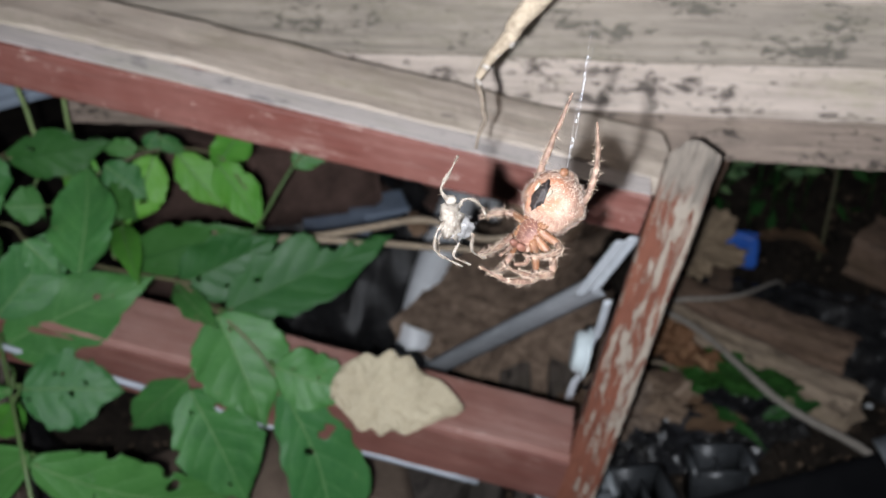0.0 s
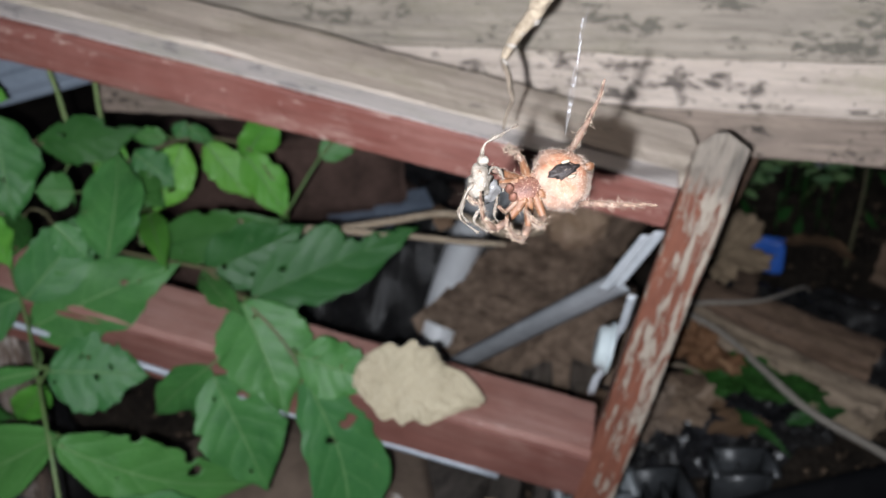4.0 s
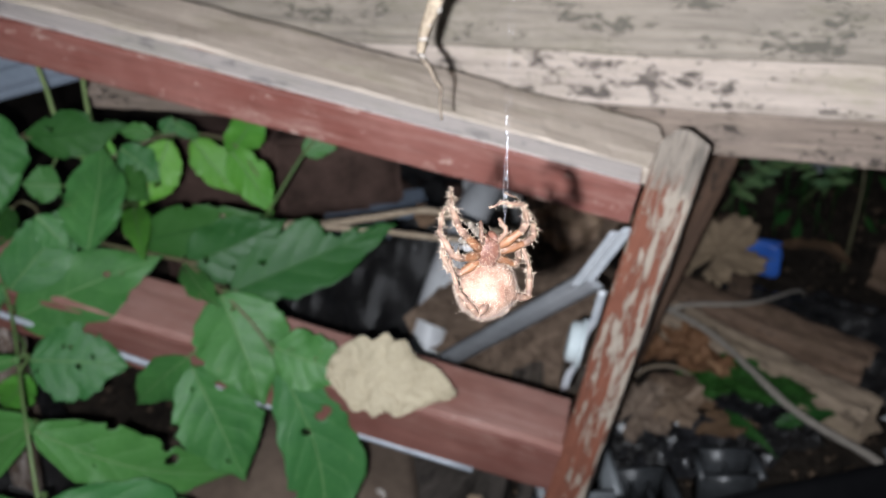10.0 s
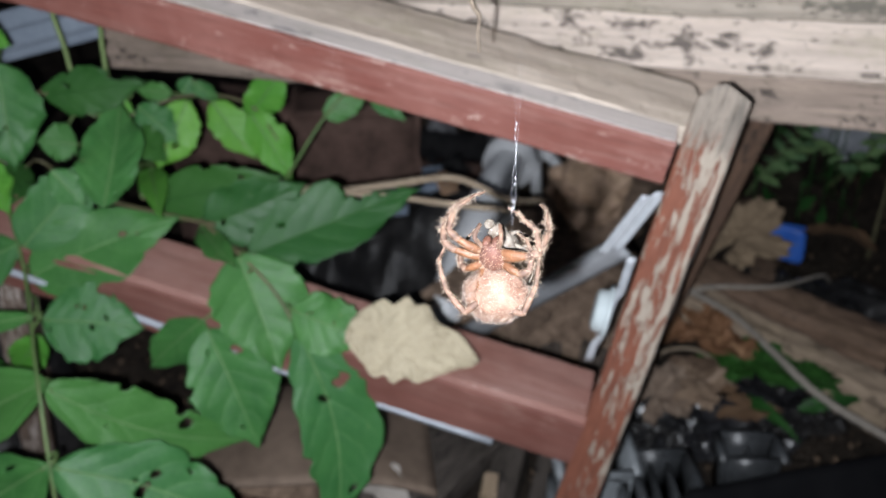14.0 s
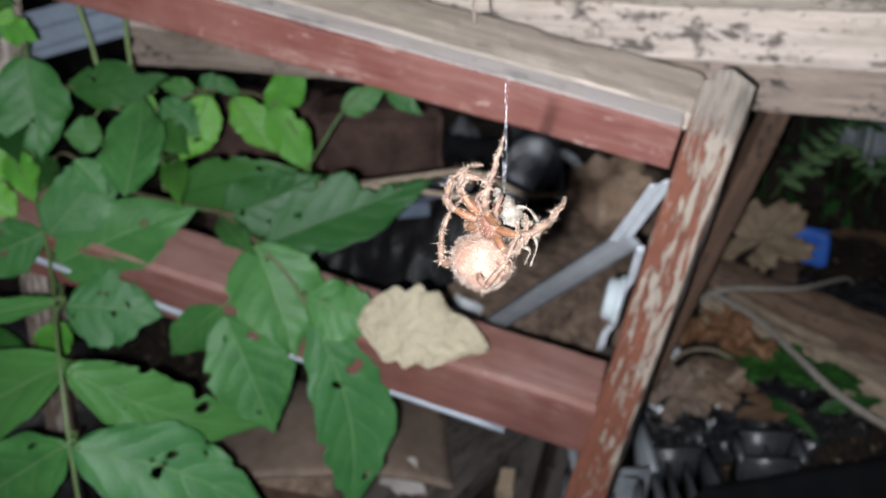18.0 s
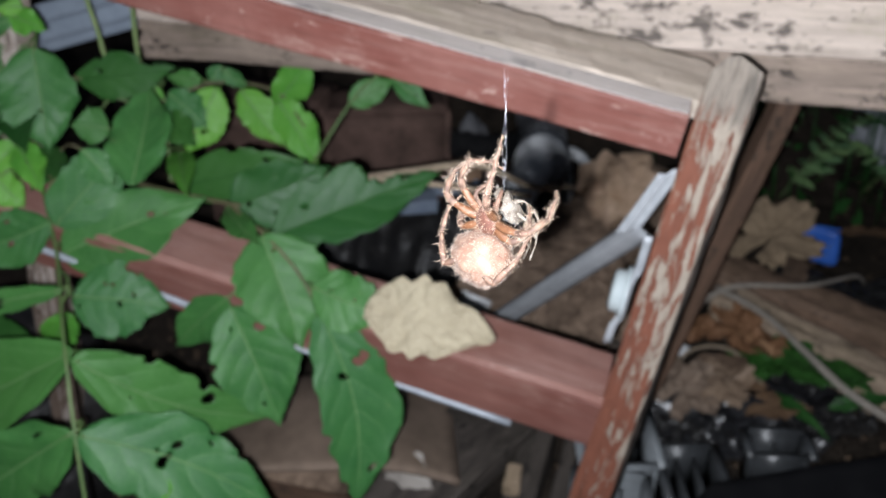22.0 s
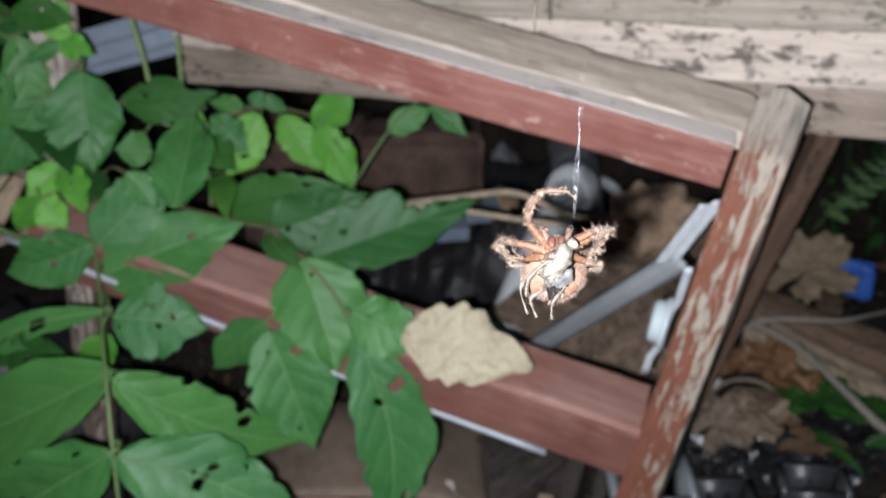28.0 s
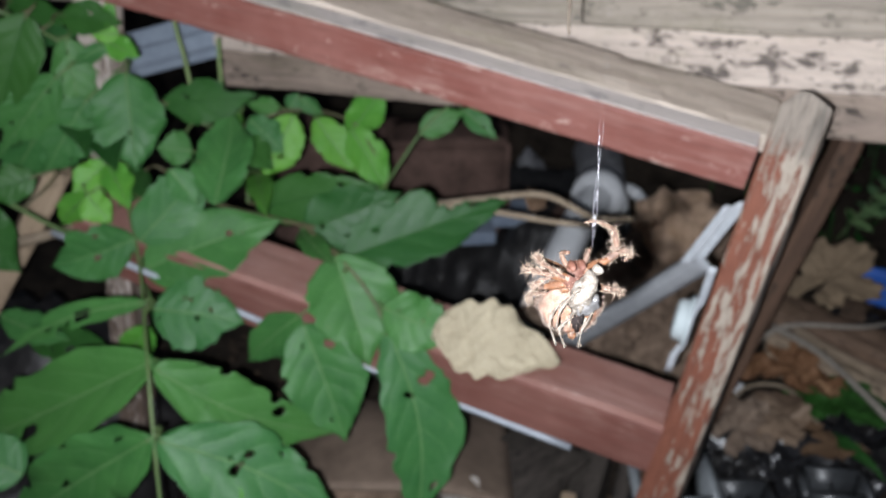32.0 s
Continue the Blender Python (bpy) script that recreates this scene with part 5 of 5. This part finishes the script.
def abdomen_mat():
    """Cream and orange mottle above, deeper orange with pale flecks below."""
    g = Graph("cream and orange abdomen", 0.7, spec=0.22)
    n = g.noise(420, 6, 0.6)
    f = g.noise(2100, 4, 0.6)
    c = g.mix(g.step(n, 0.35, 0.65), (0.092, 0.056, 0.040), (0.056, 0.027, 0.017))
    belly = g.math("ADD", g.math("MULTIPLY", g.axis(2), -260.0), g.math("MULTIPLY", g.math("SUBTRACT", n, 0.5), 2.4))
    low = g.mix(g.step(f, 0.4, 0.65), (0.088, 0.026, 0.009), (0.105, 0.05, 0.022))
    c = g.mix(g.math("MULTIPLY", g.step(belly, 0.2, 1.0), 0.75), c, low)
    c = g.mix(g.math("MULTIPLY", g.step(f, 0.56, 0.7), 0.6), c, (0.125, 0.096, 0.078))
    return g.done(c, g.math("ADD", n, f), 0.4, 0.0004)


def leg_mat():
    """Brown leg with darker rings along its length."""
    g = Graph("banded spider leg", 0.7, spec=0.2)
    wav = g.math("SINE", g.math("MULTIPLY", g.axis(0), 2100.0))
    n = g.noise(700, 5, 0.6)
    c = g.mix(g.step(n, 0.3, 0.7), (0.026, 0.012, 0.007), (0.070, 0.042, 0.029))
    c = g.mix(g.math("MULTIPLY", g.step(wav, 0.2, 0.9), 0.6), c, (0.012, 0.005, 0.003))
    return g.done(c, n, 0.3, 0.0003)


S = {
    "abdomen": abdomen_mat(),
    "thorax": spider_mat("red-brown carapace", (0.048, 0.019, 0.012), (0.026, 0.010, 0.007), (0.085, 0.05, 0.035), 500, 0.6),
    "femur": spider_mat("rust-red femur", (0.060, 0.026, 0.012), (0.034, 0.014, 0.007), (0.088, 0.055, 0.034), 500, 0.45),
    "leg": leg_mat(),
    "fuzz": spider_mat("pale fuzz", (0.105, 0.078, 0.062), (0.14, 0.11, 0.09), (0.17, 0.14, 0.12), 300),
    "hair": spider_mat("pale stiff hairs", (0.115, 0.082, 0.060), (0.16, 0.124, 0.096), (0.21, 0.175, 0.145), 300),
    "patch": spider_mat("near-black belly patch", (0.004, 0.003, 0.003), (0.008, 0.005, 0.004), (0.014, 0.009, 0.006), 500, 0.6),
    "cream": spider_mat("cream belly stripe", (0.10, 0.088, 0.066), (0.085, 0.07, 0.05), (0.12, 0.11, 0.09), 500),
    "prey": spider_mat("pale straw insect", (0.080, 0.070, 0.058), (0.022, 0.015, 0.010), (0.17, 0.165, 0.155), 620),
    "wrap": spider_mat("wrapped in grey silk", (0.055, 0.053, 0.052), (0.026, 0.024, 0.023), (0.10, 0.10, 0.10), 700),
}
MM = 0.001


RADII = ((0.86, 0.70), (0.70, 0.62), (0.62, 0.46), (0.40, 0.28), (0.26, 0.15))
SEGMENTS = ("femur", "patella", "tibia", "metatarsus", "tarsus")


def build_leg(parent, at, lengths, seed):
    """A leg in five segments, each along its own x; posture() sets how they stand."""
    root = part("leg", tube_bm([Vector((-0.5 * MM, 0, 0)), Vector((0.1 * MM, 0, 0)), Vector((0.7 * MM, 0, 0))], (0.75 * MM, 0.7 * MM), 8, 4), S["femur"], parent)
    root.matrix_basis = Matrix.Translation(Vector(at) * MM)
    pieces = []
    for i, name in enumerate(SEGMENTS):
        n = lengths[i] * MM
        bm = tube_bm([Vector((-0.15 * MM, 0, 0)), Vector((n / 2, 0, 0.05 * n)), Vector((n, 0, 0))], (RADII[i][0] * MM, RADII[i][1] * MM), 8, 5,
                     taper=lambda u: 0.88 + 0.22 * math.sin(math.pi * min(1, u * 1.15)))
        hairy(bm, (40, 30, 95, 85, 34)[i], (0.6, 0.6, 0.75, 0.7, 0.5)[i] * MM, 0.034 * MM, seed * 7 + i)
        hairy(bm, (12, 10, 34, 30, 8)[i], (1.2, 1.3, 1.8, 1.5, 0.8)[i] * MM, 0.060 * MM, seed * 9 + i)
        pieces.append(part(name, bm, S["femur"] if i == 0 else S["leg"], root, also=S["hair"]))
    return root, pieces, lengths


def posture(lengths, ways, side, sway, nodding):
    """The five segments' poses in the leg's space. ways: each segment's azimuth (0 points sideways, 90 ahead) and its rise to the back side."""
    at, out = Vector(), []
    for n, (azimuth, rise) in zip(lengths, ways):
        a, e = radians(azimuth + sway), radians(max(-86, min(86, rise + nodding)))
        x = Vector((side * math.cos(e) * math.cos(a), math.cos(e) * math.sin(a), math.sin(e)))
        z = (Vector((0, 0, 1)) - x * x.z).normalized()
        m = Matrix((x, z.cross(x), z)).transposed().to_4x4()
        m.translation = at
        out.append(m)
        at = at + x * n * MM
    return out


def build_spider():
    sp = thing("spider", "hairy orange-brown orb-weaver spider hanging on a thread", "spider")
    body = blob_bm((5.5 * MM, 5.4 * MM, 5.0 * MM), 3, 4, 0.16)
    for v in body.verts:
        t = v.co.y / (5.5 * MM)
        k = 1.0 + 0.16 * t - 0.12 * t * t
        v.co.x *= k
        v.co.z *= k
        v.co += Vector((0, -4.9 * MM, 1.4 * MM))
    hairy(body, 2200, 0.7 * MM, 0.034 * MM, 5)
    hairy(body, 420, 1.6 * MM, 0.05 * MM, 7)
    part("abdomen", body, S["abdomen"], sp, "pale orange hairy abdomen", also=S["fuzz"])
    part("ventral_patch", blob_bm((1.25 * MM, 2.5 * MM, 0.4 * MM), 21, 3, 0.5, 1.4, at=(0, -4.2 * MM, -3.42 * MM)), S["patch"], sp, "dark patch under the abdomen")
    for sx in (-1, 1):
        part("ventral_spot", blob_bm((0.35 * MM, 0.9 * MM, 0.35 * MM), 22, 2, 0.35, at=(sx * 1.45 * MM, -5.2 * MM, -3.35 * MM)), S["cream"], sp, "cream stripe beside the patch")
    spin = hairy(blob_bm((0.8 * MM, 0.9 * MM, 0.9 * MM), 9, 2, 0.3, at=(0, -9.6 * MM, -0.8 * MM)), 40, 0.5 * MM, 0.04 * MM, 2)
    part("spinneret", spin, S["femur"], sp, also=S["hair"])
    th = blob_bm((2.4 * MM, 3.2 * MM, 1.5 * MM), 4, 3, 0.10, at=(0, 2.3 * MM, -0.2 * MM))
    hairy(th, 420, 0.8 * MM, 0.04 * MM, 6)
    part("cephalothorax", th, S["thorax"], sp, "red-brown head and chest under pale hairs", also=S["hair"])
    for sx in (-1, 1):
        part("chelicera", blob_bm((0.8 * MM, 0.8 * MM, 1.5 * MM), 6, 2, 0.06, at=(sx * 0.85 * MM, 5.2 * MM, -1.2 * MM)), S["thorax"], sp)
        palp = tube_bm([Vector((sx * 1.5, 4.6, -0.4)) * MM, Vector((sx * 2.4, 7.0, 0.2)) * MM, Vector((sx * 1.8, 8.4, -1.8)) * MM], (0.5 * MM, 0.35 * MM), 7, 5)
        part("palp", hairy(palp, 40, 0.7 * MM, 0.05 * MM, 9), S["leg"], sp, also=S["hair"])
    legs = []
    for k, (y, lengths) in enumerate(((3.4, (5.2, 2.3, 4.5, 4.3, 2.2)), (2.4, (5.2, 2.3, 4.4, 4.1, 2.1)), (1.2, (4.0, 1.8, 3.0, 2.9, 1.7)), (0.2, (7.2, 2.7, 5.6, 5.2, 2.5)))):
        for sx in (1, -1):
            legs.append(build_leg(sp, (sx * 1.7, y, -0.5), lengths, k * 2 + (sx > 0)))
    return sp, legs


spider, spider_legs = build_spider()


def build_prey():
    pr = thing("prey_insect", "pale silk-wrapped insect held by the spider", "insect")
    q = rng(77)
    part("body", hairy(blob_bm((1.9 * MM, 1.8 * MM, 4.0 * MM), 12, 3, 0.45, 1.5), 120, 0.8 * MM, 0.06 * MM, 3), S["prey"], pr, also=S["prey"])
    part("head", blob_bm((1.0 * MM, 1.0 * MM, 0.9 * MM), 13, 2, 0.25, at=(0.5 * MM, 0, 4.4 * MM)), S["prey"], pr)
    limbs = []
    for i, pts in enumerate((((0.3, 0, 3), (-0.6, 0.4, 5.6), (1.0, 0.2, 8.0), (2.4, 0, 10.2)), ((-0.6, 0, 0.5), (-2.6, -0.8, -0.4), (-3.2, -0.6, -3.4), (-1.6, 0, -6.0)),
                             ((-0.8, 0, -1.0), (-2.2, 0.8, -2.8), (-2.4, 1.0, -5.6), (0.6, 0.6, -8.8)), ((0.6, 0, 1.2), (2.6, 0.8, 2.4), (4.4, 0.6, 1.4), (5.2, 0, -0.8)),
                             ((0.6, 0, -0.4), (2.4, -0.9, -2.2), (2.0, -1.2, -5.2), (4.0, -0.4, -8.0)), ((0.2, 0, -2.6), (0.8, 0.8, -4.6), (-0.4, 0.4, -6.4), (1.8, 0, -8.6)))):
        bm = hairy(tube_bm([Vector(p) * 1.22 * MM for p in pts], (0.46 * MM, 0.20 * MM), 6, 6, taper=lambda u: 0.8 + 0.35 * math.sin(u * 14)), 60, 0.7 * MM, 0.04 * MM, i)
        limbs.append((part("leg", bm, S["prey"], pr, also=S["hair"]), Vector(pts[0]) * 1.22 * MM))
    part("silk_wrap", hairy(blob_bm((2.4 * MM, 2.0 * MM, 2.3 * MM), 15, 3, 0.6, 2.2, at=(1.6 * MM, 0.2 * MM, -1.6 * MM)), 40, 1.2 * MM, 0.04 * MM, 8), S["wrap"], pr, "grey-white silk bundle", also=S["wrap"])
    for i in range(5):
        w = [Vector((q.uniform(-1.5, 2.5), q.uniform(-2, 1), q.uniform(-3, 3))) * MM for _ in range(3)]
        part("silk_strand", tube_bm(w, 0.05 * MM, 5, 5), M["silk_thread"], pr)
    return pr, limbs


prey, prey_legs = build_prey()

# the thread: two twisted strands with a few knots, hung from above
thread = thing("silk_thread", "thin white twisted silk thread above the spider", "spider silk")
r = rng(41)
for k in range(2):
    pts = [Vector((math.sin(i * 1.3 + k * 3) * 0.35 * MM, math.cos(i * 1.7 + k * 2) * 0.35 * MM, i * 6.0 * MM)) for i in range(0, 30)]
    part("strand", tube_bm(pts, 0.024 * MM, 4, 2, taper=lambda u: max(0.14, 1 - u * 5.5)), M["silk_thread"], thread)
for i in range(14):
    part("knot", blob_bm((0.07 * MM, 0.07 * MM, 0.45 * MM), i, 1, 0.3, at=(r.uniform(-.2, .2) * MM, 0, r.uniform(1, 22) * MM)), M["silk_thread"], thread)


def torch_thing():
    """The phone's torch that lights the scene from beside the lens."""
    to = thing("phone_torch", "small white phone torch switched on", "torch")
    disc = bmesh.new()
    bmesh.ops.create_circle(disc, cap_ends=True, radius=0.0017, segments=20)
    bmesh.ops.reverse_faces(disc, faces=disc.faces[:])
    part("emitter", disc, emitter("white led light", TORCH), to, "glowing white light")
    ring = tube_bm([Vector((0, 0, 0.0006)), Vector((0, 0, 0.004))], 0.0045, 20, 1)
    part("housing", ring, M["black_plastic"], to)
    return to


torch = torch_thing()

# ---- everything that moves ----
SPIDER = [
    (0, 0.0222, 0.1563, 0.6547, 50, -40, -178, 1),
    (1, 0.0257, 0.1533, 0.6552, 50, -40, -178, 1),
    (2, 0.0225, 0.1551, 0.6499, 50, -40, -178, 1),
    (3, 0.0212, 0.1527, 0.6492, 50, -40, -178, 1),
    (3.5, 0.0190, 0.1536, 0.6519, 50, -38, -170, 1),
    (4, 0.0172, 0.1549, 0.6537, 45, -28, -122, 0.75),
    (4.5, 0.0163, 0.1560, 0.6558, 30, -15, -74, 0.5),
    (5, 0.0168, 0.1557, 0.6568, 12, -5, -36, 0.22),
    (5.5, 0.0169, 0.1542, 0.6578, -5, 0, -8, 0),
    (6, 0.0299, 0.1168, 0.6627, 40, 0, 10, 0),
    (6.5, 0.0266, 0.1037, 0.6666, 0, 0, 0, 0),
    (7, 0.0223, 0.1047, 0.6706, 0, 0, 0, 0),
    (7.5, 0.0294, 0.1315, 0.6559, -10, 0, 0, 0),
    (8, 0.0307, 0.1344, 0.6470, 10, 0, 0, 0),
    (8.5, 0.0301, 0.1368, 0.6459, 95, 0, -10, 0),
    (9, 0.0279, 0.1395, 0.6446, 175, 0, 0, 0),
    (9.5, 0.0285, 0.1409, 0.6418, 200, 0, -8, 0),
    (10, 0.0342, 0.1382, 0.6421, 210, 0, 8, 0),
    (10.5, 0.0272, 0.1369, 0.6398, 180, 0, -8, 0),
    (11, 0.0250, 0.1377, 0.6308, 150, 0, 10, 0),
    (11.5, 0.0309, 0.1394, 0.6307, 120, 0, 0, 0),
    (12, 0.0280, 0.1388, 0.6258, 100, 0, 10, 0),
    (12.5, 0.0296, 0.1367, 0.6220, 50, 0, 0, 0),
    (13, 0.0320, 0.1368, 0.6158, 0, 0, 8, 0),
    (13.5, 0.0245, 0.1411, 0.6193, 80, 0, 0, 0),
    (14, 0.0255, 0.1410, 0.6150, 165, 0, -10, 0),
    (14.5, 0.0299, 0.1374, 0.6077, 160, 0, 0, 0),
    (15.5, 0.0275, 0.1367, 0.6086, 90, 0, 0, 0),
    (16.5, 0.0246, 0.1361, 0.6098, 30, 0, 0, 0),
    (17, 0.0305, 0.1334, 0.6092, 0, -10, 0, 0),
    (17.5, 0.0351, 0.1315, 0.6066, 70, 0, 0, 0),
    (18, 0.0323, 0.1285, 0.6134, 140, 0, 0, 0),
    (18.5, 0.0345, 0.1333, 0.6134, 190, 0, 0, 0),
    (19, 0.0345, 0.1308, 0.6105, 225, 0, 10, 0),
    (19.5, 0.0332, 0.1276, 0.6113, 300, 0, 0, 0),
    (20, 0.0305, 0.1313, 0.6083, 365, -10, 0, 0),
    (20.5, 0.0316, 0.1325, 0.6062, 425, 0, 0, 0),
    (21, 0.0327, 0.1313, 0.6058, 480, 0, 8, 0),
    (21.5, 0.0353, 0.1283, 0.6054, 500, 0, 5, 0),
    (22, 0.0326, 0.1271, 0.6065, 505, 0, 0, 0),
    (22.5, 0.0337, 0.1311, 0.6085, 520, 0, 0, 0),
    (23, 0.0300, 0.1283, 0.6111, 540, 0, 0, 0),
    (23.5, 0.0307, 0.1272, 0.6086, 560, 0, 0, 0),
    (24, 0.0315, 0.1295, 0.6089, 582, 0, 5, 0),
    (24.5, 0.0325, 0.1268, 0.6072, 660, 0, 0, 0),
    (25, 0.0348, 0.1287, 0.6057, 738, -15, 0, 0),
    (25.5, 0.0326, 0.1299, 0.6084, 732, -10, 0, 0),
    (26.5, 0.0320, 0.1294, 0.6073, 720, 0, 0, 0),
    (27.5, 0.0306, 0.1288, 0.6066, 720, -10, 0, 0),
    (28, 0.0304, 0.1257, 0.6066, 725, -10, 0, 0),
    (28.5, 0.0321, 0.1006, 0.6102, 735, 0, 0, 0),
    (29, 0.0291, 0.1027, 0.6166, 735, 0, 0, 0),
    (29.5, 0.0266, 0.1068, 0.6131, 742, 0, 0, 0),
    (30, 0.0283, 0.0996, 0.6122, 745, 0, 0, 0),
    (30.5, 0.0335, 0.1014, 0.6123, 742, 0, 0, 0),
    (31, 0.0291, 0.1083, 0.6126, 738, 0, 0, 0),
    (31.5, 0.0279, 0.1055, 0.6097, 738, 0, 0, 0),
    (32, 0.0279, 0.1035, 0.6078, 740, 0, 0, 0),
]
# leg postures, front pair first: azimuth and rise of the five segments
HOLD = (((42, 6), (48, -14), (100, -70), (170, -62), (190, -55)), ((16, 14), (28, -4), (62, -56), (130, -55), (170, -45)),
        ((-25, 10), (10, -30), (70, -58), (120, -50), (150, -40)), ((-76, 50), (-24, 14), (60, -32), (88, -42), (132, -40)))
STRETCH = ((80, 36), (86, 8), (90, -26), (92, -30), (93, -24))
ELBOW = ((8, 14), (22, 8), (100, 0), (150, -12), (176, -20))
REACH = ((48, 12), (78, 8), (114, 0), (168, -12), (212, -20))
# which posture the two front legs take from each time on: h holds the prey, r reaches for the thread, e does so with the knee out, s is stretched up along it
FRONT = ((-1.0, "hr"), (12.2, "sh"), (13.4, "he"), (15.0, "rh"), (17.7, "rs"), (18.4, "hr"), (19.4, "rh"), (21.6, "rs"), (22.6, "hr"), (24.4, "hs"), (26.2, "rh"), (29.3, "he"))
HANG = (((65, 36), (85, 0), (125, -58), (175, -66), (185, -70)), ((30, 40), (60, 0), (105, -58), (150, -68), (170, -70)),
        ((0, 20), (30, -25), (80, -60), (125, -60), (150, -50)), ((-70, -4), (-82, -10), (-88, -14), (-90, -14), (-90, -14)))
HANG_OUT = ((-70, 26), (-84, 4), (-98, -20), (-104, -36), (-106, -42))


def blend(a, b, k):
    return tuple((p[0] + (q[0] - p[0]) * k, p[1] + (q[1] - p[1]) * k) for p, q in zip(a, b))


def motions():
    walk(torch, [(t, look(eye, target, roll) @ Matrix.Translation((-0.0125, -0.0090, 0.004))) for t, eye, target, roll in PATH])
    body = [(t, pose(x, y, z) @ pose(0, 0, 0, 0, tip, 0) @ pose(0, 0, 0, 0, 0, spin + 180) @ pose(0, 0, 0, 90 + nod), hang) for t, x, y, z, spin, nod, tip, hang in SPIDER]
    walk(spider, [(t, m) for t, m, hang in body])
    held = []
    for t, x, y, z, spin, nod, tip, hang in SPIDER:
        c, s = math.cos(radians(spin)), math.sin(radians(spin))
        off = Vector((0.0056 * s, -0.0056 * c, 0.0026)) * (1 - hang) + Vector((-0.0150, -0.002, 0.0014)) * hang
        held.append((t, pose(x + off.x, y + off.y, z + off.z, 0, 30 - 38 * hang, spin * (1 - hang) + 20)))
    walk(prey, held)
    for k, fold in ((0, 165), (3, 110)):
        limb, root = prey_legs[k]
        walk(limb, [(t, Matrix.Translation(root) @ pose(0, 0, 0, 0, fold * f, 0) @ Matrix.Translation(-root)) for t, f in ((0, 0), (3.5, 0), (4.2, 0.33), (4.9, 0.67), (5.5, 1), (32, 1))])
    axis = Vector((0.0, 0.84, -0.54))
    walk(twig, [(t, Matrix.Translation(TWIG) @ Matrix.Rotation(radians(a), 4, axis)) for t, a in ((0, 20), (3.5, 20), (4.5, 10), (5.5, 0), (32, 0))])
    walk(thread, [(t, pose(x + 0.0028 + 0.0017 * hang, y, z + 0.0085 + 0.002 * hang, 0, 6 * hang, 0)) for t, x, y, z, spin, nod, tip, hang in SPIDER])
    for i, (root, pieces, lengths) in enumerate(spider_legs):
        side = 1 if i % 2 == 0 else -1
        rows = [[] for _ in pieces]
        for row in SPIDER:
            t, hang = row[0], row[7]
            p = HOLD[i // 2]
            if i < 2:
                left = math.cos(radians(row[4])) >= 0
                way = [w for since, w in FRONT if since <= t][-1][i if left else 1 - i]
                p = {"h": HOLD[0], "r": REACH, "e": ELBOW, "s": STRETCH}[way]
            p = blend(p, HANG_OUT if i == 6 else HANG[i // 2], hang)
            w = 0.35 if hang > 0.5 else 1.0
            sway = w * ((4, 0, -8, 9, 6, -6, 10, -5)[i] + 7 * math.sin(t * 1.7 + i * 1.9) + 4 * math.sin(t * 3.9 + i))
            lift = w * ((0, 6, -8, 5, 10, -6, -4, 8)[i] + 7 * math.sin(t * 2.1 + i * 2.3))
            for k, m in enumerate(posture(lengths, p, side, sway, lift)):
                rows[k].append((t, m))
        for piece, keys in zip(pieces, rows):
            walk(piece, keys)


motions()
